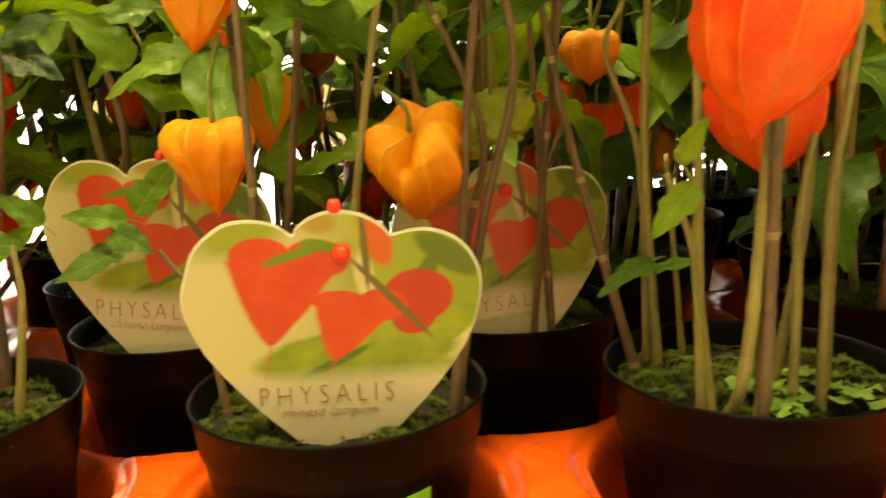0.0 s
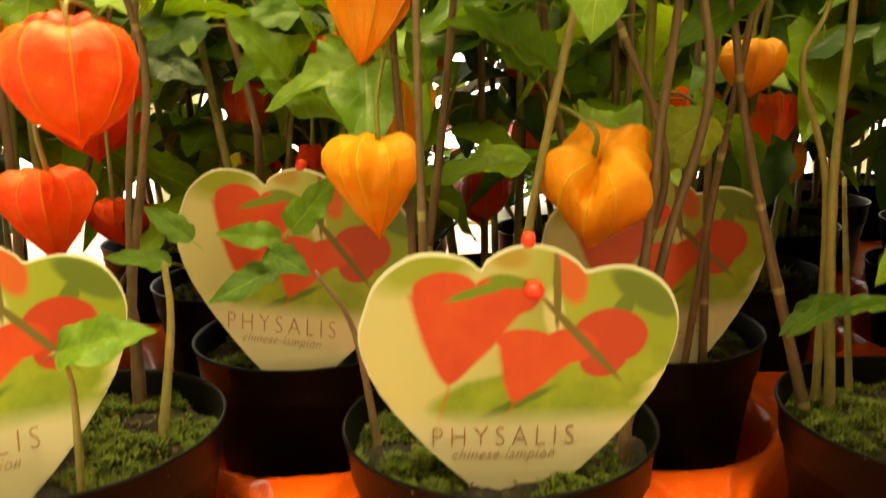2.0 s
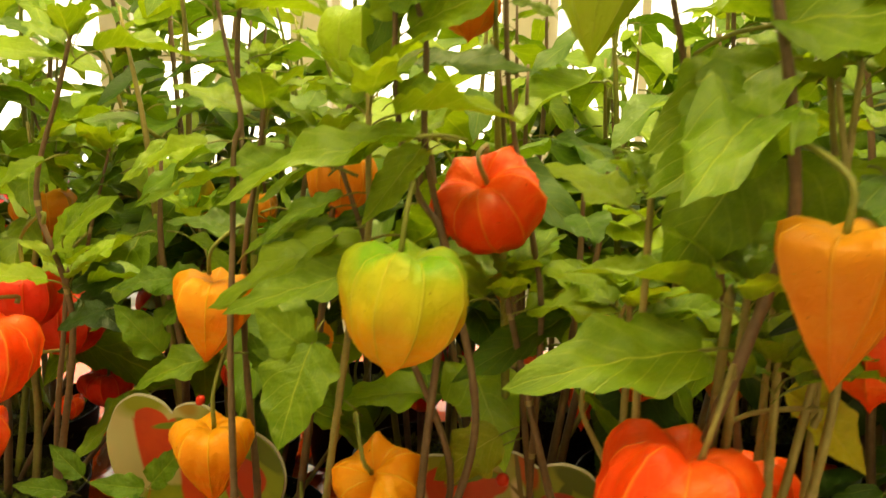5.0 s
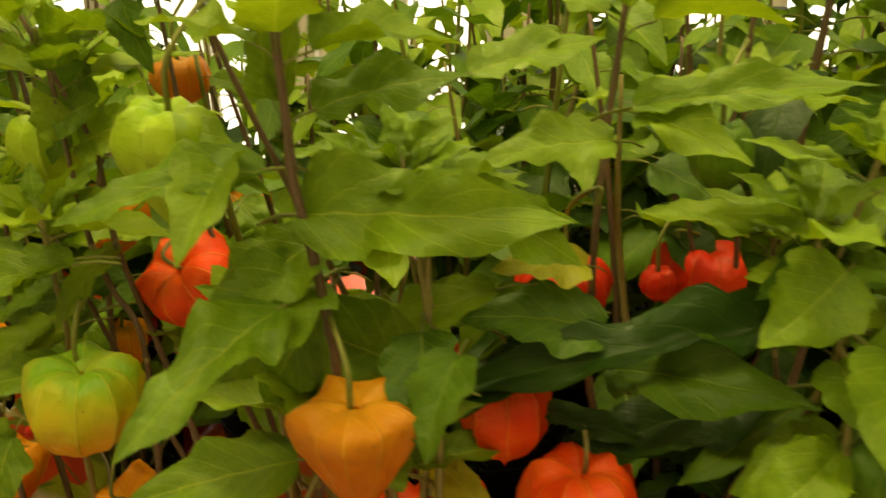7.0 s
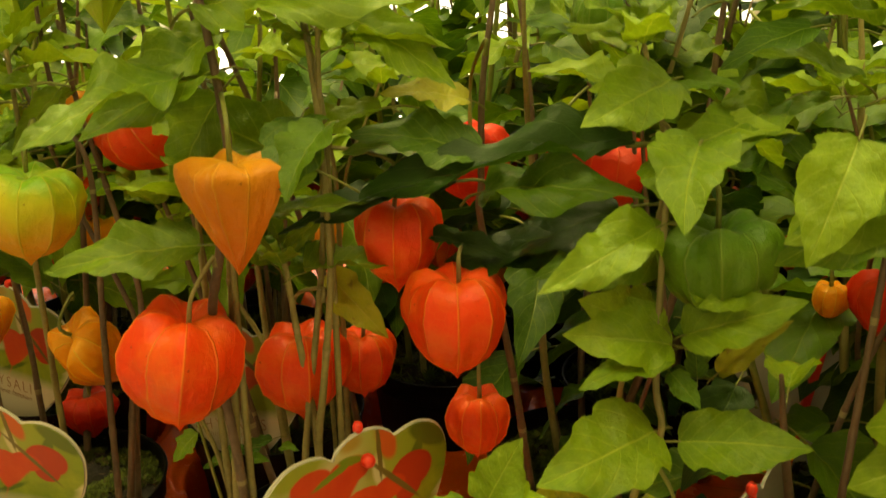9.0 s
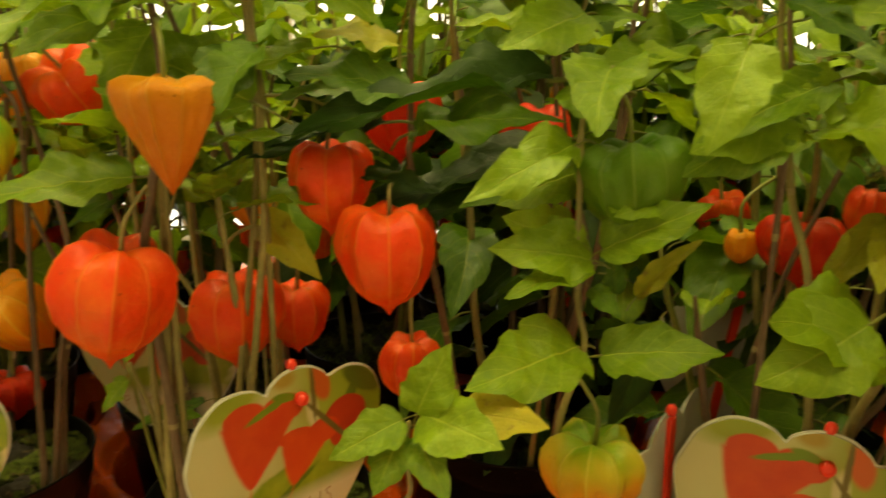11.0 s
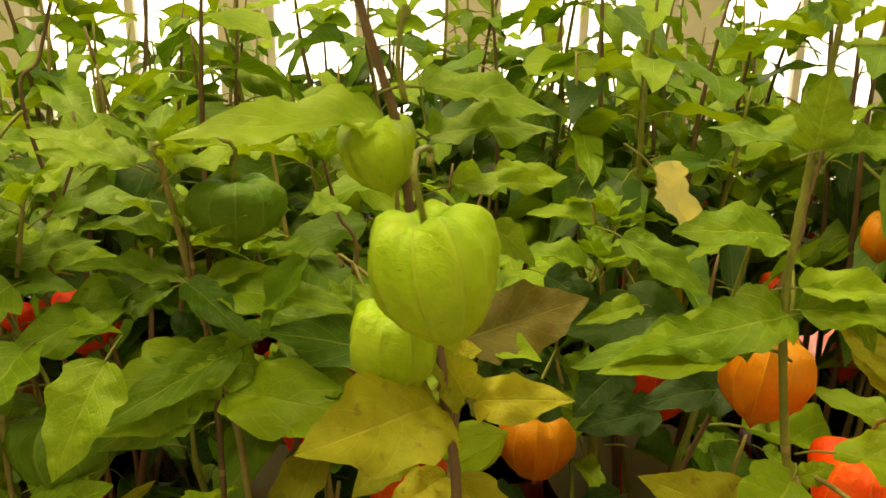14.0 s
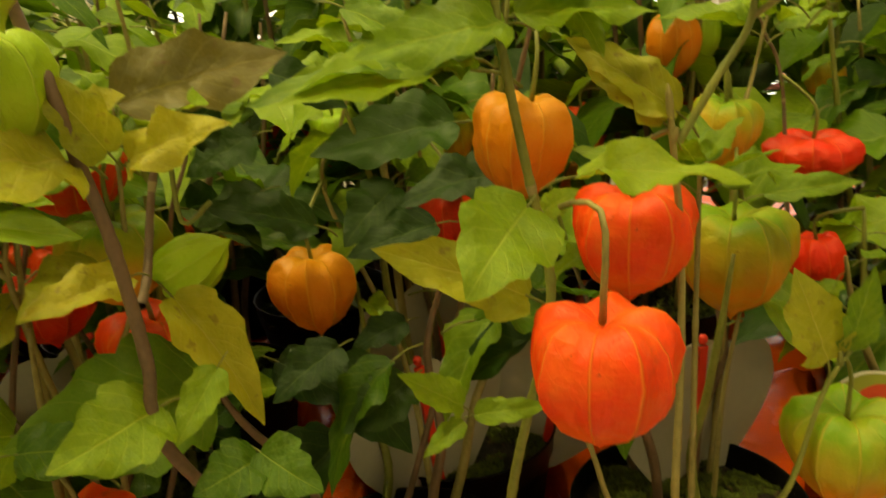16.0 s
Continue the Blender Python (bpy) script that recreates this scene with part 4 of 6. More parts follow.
def plant_label(x, y, z, turn=0, lean=0, roll=0, size=0.95):
    """A heart-shaped card; (x, y, z) is the middle of its foot at soil height."""
    m = Matrix.Translation((x, y, z)) @ pose(0, 0, 0, lean, roll, turn) @ Matrix.Diagonal((size, size, size, 1))
    LABEL_SPOTS.append((m @ Matrix.Translation((0, 0, 0.045))).inverted())
    ob = new("plant_label")
    ob.matrix_basis = m
    tagged(ob, "heart-shaped printed plant label on a red stake in mossy soil", "plant label", "heart labels")
    for name, me, text in LABEL_PARTS:
        put(name, me, ob, m, text)
    put("stake", STAKE, ob, m @ Matrix.Translation((0.0022, 0, 0)), "red plastic stake")
    put("pin", PIN, ob, m @ Matrix.Translation((0.0042, -0.0025, 0.0765)) @ pose(0, 0, 0, 90) @ Matrix.Diagonal((0.8, 0.8, 0.8, 1)), "red plastic pin")
    put("pin", PIN, ob, m @ Matrix.Translation((0.0022, 0.0019, 0.093)) @ Matrix.Diagonal((0.6, 0.6, 0.7, 1)), "red plastic pin")
    return ob


# ---------------- the plants along the aisle ----------------
# stems
stem([(0.115, 0.070, 0.095), (0.094, 0.060, 0.184), (0.085, 0.050, 0.242)], 0.0034, 0.0024, "dark")
stem([(0.110, 0.070, 0.096), (0.087, 0.070, 0.210), (0.083, 0.070, 0.244)], 0.0028, 0.0018, "dark")
stem([(0.138, 0.060, 0.101), (0.129, 0.055, 0.174), (0.128, 0.050, 0.241)], 0.0030, 0.0026, "tan")
stem([(0.130, 0.070, 0.098), (0.126, 0.060, 0.176), (0.111, 0.050, 0.222), (0.118, 0.050, 0.242)], 0.0026, 0.0016, "tan")
stem([(0.168, 0.018, 0.109), (0.176, 0.010, 0.157), (0.173, 0.000, 0.235)], 0.0032, 0.0024, "tan")
stem([(0.140, 0.000, 0.114), (0.129, -0.005, 0.141), (0.127, -0.010, 0.172), (0.122, -0.008, 0.183)], 0.0017, 0.0012, "green")
stem([(0.152, 0.090, 0.096), (0.147, 0.090, 0.170)], 0.0022, 0.0018, "tan")
stem([(0.008, 0.030, 0.167), (0.024, 0.015, 0.256), (0.033, 0.010, 0.295), (0.033, 0.010, 0.317)], 0.0027, 0.0020, "tan")
stem([(-0.032, 0.100, 0.131), (-0.023, 0.100, 0.201), (-0.011, 0.100, 0.307), (-0.004, 0.100, 0.341)], 0.0033, 0.0024, "dark")
stem([(-0.036, 0.060, 0.167), (-0.040, 0.060, 0.224), (-0.040, 0.060, 0.270), (-0.033, 0.060, 0.312)], 0.0028, 0.0020, "dark")
stem([(-0.159, 0.080, 0.139), (-0.145, 0.080, 0.216), (-0.147, 0.080, 0.250), (-0.160, 0.080, 0.294), (-0.144, 0.080, 0.344)], 0.0030, 0.0020, "dark")
stem([(-0.138, 0.040, 0.082), (-0.129, 0.040, 0.131), (-0.129, 0.040, 0.153)], 0.0030, 0.0020, "tan")
stem([(-0.148, -0.006, 0.101), (-0.144, -0.010, 0.128), (-0.145, -0.015, 0.138)], 0.0022, 0.0015, "tan")
stem([(-0.162, 0.080, 0.095), (-0.157, 0.080, 0.166), (-0.149, 0.080, 0.228)], 0.0028, 0.0022, "dark")
stem([(-0.067, 0.040, 0.089), (-0.070, 0.040, 0.128), (-0.079, 0.040, 0.149)], 0.0024, 0.0016, "dark")
stem([(0.071, 0.030, 0.218), (0.060, 0.030, 0.278), (0.049, 0.030, 0.325), (0.048, 0.030, 0.366), (0.038, 0.030, 0.391)], 0.0028, 0.0018, "dark")
stem([(0.145, 0.007, 0.111), (0.145, -0.015, 0.115), (0.152, -0.015, 0.232), (0.153, -0.015, 0.260)], 0.0034, 0.0028, "tan", rooted=2)
stem([(0.140, 0.007, 0.109), (0.134, 0.000, 0.105), (0.130, 0.000, 0.238), (0.130, 0.000, 0.286)], 0.0028, 0.0022, "tan")
stem([(0.172, 0.005, 0.164), (0.186, 0.005, 0.263), (0.188, 0.005, 0.328)], 0.0026, 0.0020, "tan")
stem([(0.1486, -0.0250, 0.2345), (0.1563, -0.0270, 0.2693), (0.1657, -0.0300, 0.3079), (0.1648, -0.0300, 0.3307), (0.1615, -0.0290, 0.3521), (0.1569, -0.0270, 0.3741), (0.1564, -0.0270, 0.3920)], 0.0034, 0.0026, "dark")
stem([(0.2424, 0.0610, 0.2644), (0.2422, 0.0610, 0.2837), (0.2422, 0.0610, 0.3275), (0.2443, 0.0710, 0.3666), (0.2463, 0.0710, 0.3892)], 0.0032, 0.0022, "dark")
stem([(0.1809, 0.0010, 0.1713), (0.1847, 0.0010, 0.1992), (0.1907, 0.0010, 0.2501), (0.1907, 0.0010, 0.2877), (0.1883, 0.0030, 0.3171), (0.1842, 0.0060, 0.3436)], 0.0030, 0.0018, "tan")
stem([(0.3227, -0.0050, 0.1627), (0.3307, -0.0090, 0.2061), (0.3271, -0.0090, 0.2297), (0.3252, -0.0040, 0.2926), (0.3256, 0.0110, 0.3082), (0.3202, 0.0270, 0.3265), (0.3239, 0.0280, 0.3452)], 0.0026, 0.0017, "tan")
stem([(0.0590, 0.0410, 0.1954), (0.0311, 0.0410, 0.2625), (0.0178, 0.0410, 0.2997)], 0.0026, 0.0018, "dark")
stem([(0.1518, -0.0110, 0.1144), (0.1525, -0.0130, 0.1657), (0.1546, -0.0160, 0.2055), (0.1570, -0.0190, 0.2621)], 0.0030, 0.0022, "tan")
stem([(0.1400, -0.0010, 0.1033), (0.1307, -0.0010, 0.1456), (0.1213, -0.0010, 0.1743)], 0.0024, 0.0018, "tan")
stem([(0.4245, 0.0130, 0.1739), (0.4171, 0.0130, 0.2349), (0.4107, 0.0260, 0.2639), (0.4047, 0.0260, 0.2981), (0.3978, 0.0220, 0.3327), (0.3953, 0.0120, 0.3685)], 0.0030, 0.0022, "tan")
stem([(0.4610, 0.0220, 0.1596), (0.4574, 0.0220, 0.1919), (0.4511, 0.0220, 0.2377), (0.4491, 0.0220, 0.2701), (0.4516, 0.0240, 0.2849)], 0.0026, 0.0018, "tan")
stem([(0.4488, 0.0220, 0.2685), (0.4406, 0.0190, 0.2810), (0.4349, 0.0170, 0.2892)], 0.0020, 0.0014, "tan", rooted=False)
stem([(0.4781, 0.0080, 0.2240), (0.4884, 0.0130, 0.2489), (0.4920, 0.0130, 0.2690), (0.4954, 0.0130, 0.2965)], 0.0022, 0.0016, "tan")
stem([(0.5049, -0.0520, 0.2314), (0.5050, -0.0520, 0.2581), (0.5043, -0.0520, 0.2794), (0.5026, -0.0520, 0.3015), (0.4994, -0.0520, 0.3215), (0.4972, -0.0520, 0.3403), (0.4921, -0.0450, 0.3567), (0.4842, -0.0470, 0.4099), (0.4794, -0.0480, 0.4281), (0.4733, -0.0480, 0.4479)], 0.0034, 0.0027, "dark")
stem([(0.5027, -0.0320, 0.2698), (0.5038, -0.0170, 0.2752), (0.5079, -0.0020, 0.2984), (0.5145, 0.0030, 0.3209)], 0.0022, 0.0016, "dark", rooted=False)
stem([(0.4466, 0.0280, 0.1901), (0.4487, 0.0280, 0.2171), (0.4492, 0.0280, 0.2456), (0.4517, 0.0280, 0.2723), (0.4556, 0.0280, 0.2905)], 0.0024, 0.0018, "tan")
stem([(0.4504, 0.0280, 0.2681), (0.4464, 0.0180, 0.2817), (0.4384, 0.0180, 0.2906)], 0.0017, 0.0012, "tan", rooted=False)
stem([(0.6368, -0.0270, 0.2361), (0.6373, -0.0270, 0.2652), (0.6319, -0.0270, 0.2931), (0.6262, -0.0270, 0.3286), (0.6238, -0.0270, 0.3557), (0.6261, -0.0270, 0.4014), (0.6272, -0.0270, 0.4180)], 0.0030, 0.0024, "green")
stem([(0.6854, -0.0320, 0.1561), (0.6868, -0.0320, 0.2143), (0.6858, -0.0320, 0.2641), (0.6821, -0.0340, 0.2898)], 0.0027, 0.0022, "tan", rooted=2)
stem([(0.6828, -0.0350, 0.2994), (0.6943, -0.0380, 0.3198), (0.7038, -0.0410, 0.3375), (0.7038, -0.0420, 0.3614)], 0.0020, 0.0015, "green", rooted=False)
stem([(0.7043, -0.0410, 0.3383), (0.7149, -0.0420, 0.3444), (0.7239, -0.0420, 0.3488)], 0.0017, 0.0012, "tan", rooted=False)
stem([(0.7456, 0.0380, 0.0986), (0.7495, 0.0380, 0.1483), (0.7563, 0.0380, 0.1906)], 0.0022, 0.0018, "tan")
stem([(0.7100, -0.0020, 0.1785), (0.7098, -0.0020, 0.2263), (0.7099, -0.0020, 0.2510)], 0.0024, 0.0018, "tan")
stem([(0.7271, -0.0420, 0.1503), (0.7326, -0.0420, 0.1624), (0.7422, -0.0420, 0.1961), (0.7574, -0.0420, 0.2174)], 0.0022, 0.0014, "green")
stem([(0.6650, -0.0120, 0.1441), (0.6567, -0.0120, 0.1739), (0.6441, -0.0120, 0.1977)], 0.0022, 0.0018, "tan")
stem([(0.3303, 0.0720, 0.2186), (0.3181, 0.0720, 0.2715), (0.3135, 0.0720, 0.3040)], 0.0022, 0.0016, "dark")
stem([(0.0593, 0.0210, 0.2828), (0.0481, 0.0230, 0.3084), (0.0411, 0.0250, 0.3275), (0.0378, 0.0270, 0.3508), (0.0375, 0.0270, 0.3718)], 0.0028, 0.0018, "dark")
stem([(-0.0302, 0.0260, 0.2400), (-0.0291, 0.0280, 0.2844), (-0.0285, 0.0300, 0.3223), (-0.0250, 0.0300, 0.3340), (-0.0301, 0.0310, 0.3566)], 0.0026, 0.0016, "dark")
stem([(0.1878, 0.0110, 0.2946), (0.1871, 0.0110, 0.3192), (0.1844, 0.0110, 0.3357)], 0.0026, 0.0018, "tan")
stem([(0.0933, 0.0510, 0.2560), (0.0885, 0.0510, 0.2897), (0.0771, 0.0510, 0.3448), (0.0733, 0.0510, 0.4094)], 0.0024, 0.0016, "dark")
stem([(0.1780, 0.0410, 0.2770), (0.1754, 0.0410, 0.3029), (0.1735, 0.0410, 0.3152)], 0.0024, 0.0018, "tan")
stem([(0.3252, 0.0210, 0.3061), (0.3198, 0.0210, 0.3248)], 0.0024, 0.0016, "tan")
stem([(0.2648, -0.0410, 0.1494), (0.2660, -0.0460, 0.1700), (0.2682, -0.0510, 0.1861)], 0.0022, 0.0016, "tan")
stem([(0.4039, 0.0180, 0.2965), (0.4001, 0.0180, 0.3336)], 0.0026, 0.0018, "dark")
# husks
lantern(-0.046, 0.040, 0.202, 0.0376, "orange", "heart", tall=0.84, stalk=(-0.042, 0.045, 0.230))
lantern(0.030, 0.023, 0.198, 0.0431, "orange", "crease", lean=40, turn=-10, stalk=(0.019, 0.040, 0.209))
lantern(-0.195, 0.140, 0.230, 0.0511, "deep", "round", tall=0.82)
lantern(-0.249, 0.195, 0.270, 0.0362, "amber", "round", tall=0.89)
lantern(-0.150, 0.030, 0.243, 0.0481, "red", "round", tall=0.82, stalk=(-0.150, 0.050, 0.246))
lantern(-0.170, 0.042, 0.192, 0.0353, "red", "heart", tall=0.86)
lantern(-0.195, 0.270, 0.196, 0.0229, "dark", "round", tall=1.15)
lantern(-0.088, 0.141, 0.192, 0.0133, "deep", "round", tall=1.15)
lantern(-0.183, 0.125, 0.169, 0.0168, "red", "squat", tall=0.92)
lantern(-0.234, 0.180, 0.283, 0.0412, "amber", "round", tall=0.82)
lantern(-0.111, 0.220, 0.282, 0.0313, "amber", "round", tall=0.84)
lantern(-0.012, 0.110, 0.317, 0.0366, "amber", "round", tall=0.89)
lantern(0.125, 0.135, 0.237, 0.0308, "amber", "round", tall=0.82)
lantern(0.002, 0.310, 0.159, 0.0387, "deep", "round", tall=1.04)
lantern(-0.033, 0.200, 0.164, 0.0362, "dark", "round", tall=0.89)
lantern(-0.211, 0.200, 0.157, 0.0368, "deep", "squat", tall=0.82)
lantern(-0.179, 0.090, 0.252, 0.0390, "deep", "round", tall=0.82)
lantern(-0.026, 0.090, 0.119, 0.0375, "deep", "heart", tall=0.82)
lantern(0.0536, -0.0100, 0.2940, 0.0458, "yellow", "round", tall=0.92, tip=(0.0476, -0.0100, 0.2488), stalk=(0.0558, -0.0040, 0.3120))
lantern(0.1135, -0.0190, 0.3940, 0.0335, "green", "heart", tall=1.03, tip=(0.1081, -0.0190, 0.3530))
lantern(0.0179, 0.0410, 0.3766, 0.0312, "green", "round", tall=0.95)
lantern(0.0705, 0.0370, 0.3152, 0.0451, "red", "squat", lean=38, turn=-20, stalk=(0.0673, 0.0610, 0.3220))
lantern(-0.0466, 0.0460, 0.2667, 0.0385, "orange", "heart", tall=0.88, tip=(-0.0512, 0.0460, 0.2262))
lantern(0.1756, -0.0450, 0.3123, 0.0403, "amber", "cone", tall=0.89, stalk=(0.1645, -0.0290, 0.3295))
lantern(0.2095, 0.0310, 0.2802, 0.0406, "red", "round", tall=0.98)
lantern(0.2442, 0.0130, 0.2558, 0.0460, "red", "round", tall=1.00, stalk=(0.2412, 0.0360, 0.2584))
lantern(0.1642, 0.0190, 0.2169, 0.0446, "red", "round", tall=0.96, stalk=(0.1859, 0.0030, 0.2409))
lantern(0.1831, 0.0540, 0.2043, 0.0367, "red", "round", tall=0.97)
lantern(0.1453, -0.0370, 0.2456, 0.0497, "red", "round", tall=1.04, tip=(0.1326, -0.0370, 0.1910), stalk=(0.1523, -0.0270, 0.2635))
lantern(0.2294, 0.0910, 0.3053, 0.0446, "deep", "round", tall=0.87)
lantern(0.2708, 0.1210, 0.2901, 0.0178, "deep", "round", tall=0.94)
lantern(0.3427, 0.0030, 0.2890, 0.0454, "dark", "squat", tall=0.98, tip=(0.3494, 0.0030, 0.2491))
lantern(0.2892, 0.0910, 0.3680, 0.0263, "dark", "round", tall=1.13)
lantern(0.0528, 0.0910, 0.3917, 0.0279, "amber", "round", tall=0.77)
lantern(0.2474, 0.0410, 0.1852, 0.0319, "red", "round", tall=1.04)
lantern(0.3375, -0.0110, 0.1698, 0.0422, "turning", "squat", tall=1.12)
lantern(0.4338, 0.0990, 0.2421, 0.0440, "deep", "round", tall=0.75)
lantern(0.4071, 0.1090, 0.2323, 0.0180, "orange", "round", tall=1.00)
lantern(0.4894, 0.0480, 0.2363, 0.0479, "red", "squat", tall=0.91)
lantern(0.4872, 0.0280, 0.2850, 0.0429, "turning", "round", tall=0.84)
lantern(0.4676, 0.0590, 0.2983, 0.0329, "red", "round", tall=0.62)
lantern(0.4631, -0.0150, 0.1913, 0.0359, "red", "squat", tall=0.98, tip=(0.4679, -0.0150, 0.1598), stalk=(0.4526, -0.0010, 0.1974))
lantern(0.4827, -0.0470, 0.3545, 0.0332, "green", "round", tall=0.98, stalk=(0.4912, -0.0520, 0.3696))
lantern(0.4918, -0.0880, 0.3960, 0.0381, "green", "round", tall=1.01, tip=(0.4990, -0.0880, 0.3553), stalk=(0.4942, -0.0560, 0.4038))
lantern(0.4766, -0.0480, 0.4158, 0.0260, "green", "round", tall=0.90, tip=(0.4813, -0.0480, 0.3910))
lantern(0.4162, 0.0220, 0.3821, 0.0395, "dark", "round", tall=0.67)
lantern(0.6514, 0.0260, 0.3101, 0.0417, "amber", "round", tall=1.02, tip=(0.6436, 0.0260, 0.2649))
lantern(0.6747, -0.0170, 0.2803, 0.0475, "red", "round", tall=0.89)
lantern(0.6308, -0.0900, 0.2693, 0.0438, "red", "round", tall=0.93, stalk=(0.6380, -0.0320, 0.2714))
lantern(0.7514, 0.0380, 0.2448, 0.0556, "turning", "round", tall=0.91)
lantern(0.7620, -0.0320, 0.1777, 0.0498, "turning", "squat", tall=1.12)
# an orange husk; the duller amber stands in for the shade on it
lantern(0.5584, 0.0980, 0.2349, 0.0432, "amber", "round", tall=0.96)
lantern(0.4795, 0.0580, 0.3089, 0.0313, "red", "round", tall=0.91, tip=(0.4719, 0.0580, 0.2791))
lantern(0.5038, 0.0680, 0.2260, 0.0349, "red", "round", tall=0.89, tip=(0.4989, 0.0680, 0.1926))
lantern(0.6374, 0.1380, 0.2471, 0.0421, "deep", "round", tall=0.96)
lantern(0.8359, 0.0980, 0.2590, 0.0524, "deep", "squat", tall=0.62)
lantern(0.2964, 0.1520, 0.2913, 0.0498, "deep", "round", tall=0.88, tip=(0.2909, 0.1520, 0.2443))
lantern(0.5039, 0.0090, 0.2618, 0.0239, "green", "round", tall=1.15, tip=(0.5342, 0.0090, 0.2774))
lantern(0.4541, 0.0680, 0.2633, 0.0200, "red", "round", tall=1.11, tip=(0.4493, 0.0680, 0.2398))
# leaves
leaf((-0.047, 0.050, 0.230), (-0.090, 0.040, 0.220), "light", "slim", 50, 1.30)
leaf((0.017, 0.030, 0.223), (-0.014, 0.020, 0.250), "green", "fold", 50)
leaf((0.080, 0.050, 0.202), (0.052, 0.045, 0.187), "yellow", "wavy", 60, 1.20)
leaf((0.053, -0.000, 0.330), (-0.009, -0.005, 0.317), "light", "slim", 35, 0.95)
leaf((0.002, 0.030, 0.317), (-0.072, 0.020, 0.312), "light", "slim", 15)
leaf((-0.046, 0.080, 0.281), (-0.084, 0.070, 0.290), "green", "flat", 30)
leaf((0.036, 0.050, 0.301), (0.002, 0.040, 0.293), "green", "flat", 30)
leaf((0.051, 0.030, 0.325), (0.031, 0.020, 0.312), "light", "flat", 50)
leaf((-0.152, 0.080, 0.267), (-0.113, 0.070, 0.299), "light", "flat", 60)
leaf((-0.120, 0.090, 0.252), (-0.155, 0.080, 0.250), "dark", "wide", 50)
leaf((-0.083, 0.100, 0.252), (-0.113, 0.090, 0.249), "green", "wide", 60)
leaf((-0.094, 0.100, 0.239), (-0.114, 0.090, 0.220), "green", "flat", 60)
leaf((-0.155, 0.100, 0.236), (-0.122, 0.090, 0.227), "dark", "wide", 60)
leaf((-0.081, 0.045, 0.167), (-0.062, 0.040, 0.189), "green", "flat", 75)
leaf((-0.085, 0.045, 0.164), (-0.107, 0.035, 0.169), "green", "flat", 60)
leaf((-0.088, 0.045, 0.152), (-0.111, 0.030, 0.144), "green", "flat", 50)
leaf((-0.090, 0.040, 0.160), (-0.072, 0.030, 0.155), "green", "wide", 70)
leaf((-0.141, -0.022, 0.143), (-0.111, -0.026, 0.154), "green", "wide", 45)
leaf((0.129, 0.050, 0.135), (0.105, 0.040, 0.127), "green", "slim", 40)
leaf((0.134, 0.050, 0.131), (0.147, 0.040, 0.140), "green", "slim", 40)
leaf((0.126, -0.012, 0.175), (0.110, -0.015, 0.158), "light", "flat", 70)
leaf((0.122, -0.008, 0.182), (0.131, -0.010, 0.199), "light", "slim", 75, 1.30)
leaf((0.125, 0.030, 0.140), (0.100, 0.020, 0.132), "green", "slim", 40)
leaf((0.125, 0.030, 0.135), (0.141, 0.020, 0.144), "green", "slim", 40)
leaf((-0.121, 0.050, 0.163), (-0.139, 0.050, 0.178), "green", "flat", 50)
leaf((-0.130, 0.050, 0.154), (-0.152, 0.040, 0.161), "green", "flat", 40)
leaf((0.042, 0.030, 0.368), (0.076, 0.020, 0.385), "light", "wide", 60)
leaf((0.009, 0.060, 0.276), (-0.057, 0.050, 0.249), "green", "slim", 50)
leaf((-0.029, 0.050, 0.279), (0.021, 0.040, 0.299), "green", "flat", 40)
leaf((0.040, 0.050, 0.357), (0.091, 0.040, 0.359), "green", "flat", 25)
leaf((0.181, 0.020, 0.247), (0.212, 0.010, 0.224), "yellow", "fold", 60)
leaf((0.1535, -0.0390, 0.3395), (0.1338, -0.0990, 0.3363), "light", "wavy", 50, 0.8)
leaf((0.1574, -0.0190, 0.3306), (0.1328, -0.0290, 0.2921), "light", "wide", 80, 1.1)
leaf((0.1461, -0.0240, 0.2715), (0.0910, -0.0530, 0.2699), "light", "flat", 50, 0.95)
leaf((0.2054, -0.0290, 0.3223), (0.1987, -0.0590, 0.3094), "green", "fold", 60, 1.2)
leaf((0.1571, -0.0240, 0.3640), (0.2356, -0.0390, 0.3769), "light", "wavy", 50, 0.85)
leaf((0.1493, -0.0290, 0.3794), (0.0937, -0.0590, 0.3789), "light", "slim", 30, 1.05)
leaf((0.1369, -0.0290, 0.3810), (0.1409, -0.0690, 0.3744), "light", "fold", 60, 1.1)
leaf((0.1618, -0.0190, 0.3950), (0.2053, 0.0010, 0.4109), "light", "wavy", 45, 0.9)
leaf((0.0428, 0.0410, 0.3982), (0.0263, 0.0210, 0.3625), "green", "wide", 60, 1.0)
leaf((0.0707, 0.0310, 0.4222), (0.0815, 0.0210, 0.3982), "green", "fold", 60, 1.0)
leaf((0.2503, 0.0310, 0.2872), (0.3114, -0.0060, 0.3111), "green", "wavy", 40, 0.85)
leaf((0.3076, 0.0310, 0.2832), (0.2335, 0.0210, 0.2563), "dark", "flat", 20, 1.0)
leaf((0.2371, 0.0310, 0.2910), (0.1685, -0.0090, 0.2845), "dark", "slim", 15, 1.0)
leaf((0.1991, 0.0110, 0.3596), (0.2454, 0.0210, 0.3373), "light", "wide", 40, 0.9)
leaf((0.2369, 0.0410, 0.3063), (0.1838, 0.0310, 0.3064), "green", "flat", 40, 0.9)
leaf((0.3348, 0.0010, 0.3169), (0.3281, -0.0410, 0.3073), "light", "fold", 60, 1.4)
leaf((0.3229, -0.0090, 0.2886), (0.2900, -0.0470, 0.2788), "light", "wavy", 55, 0.9)
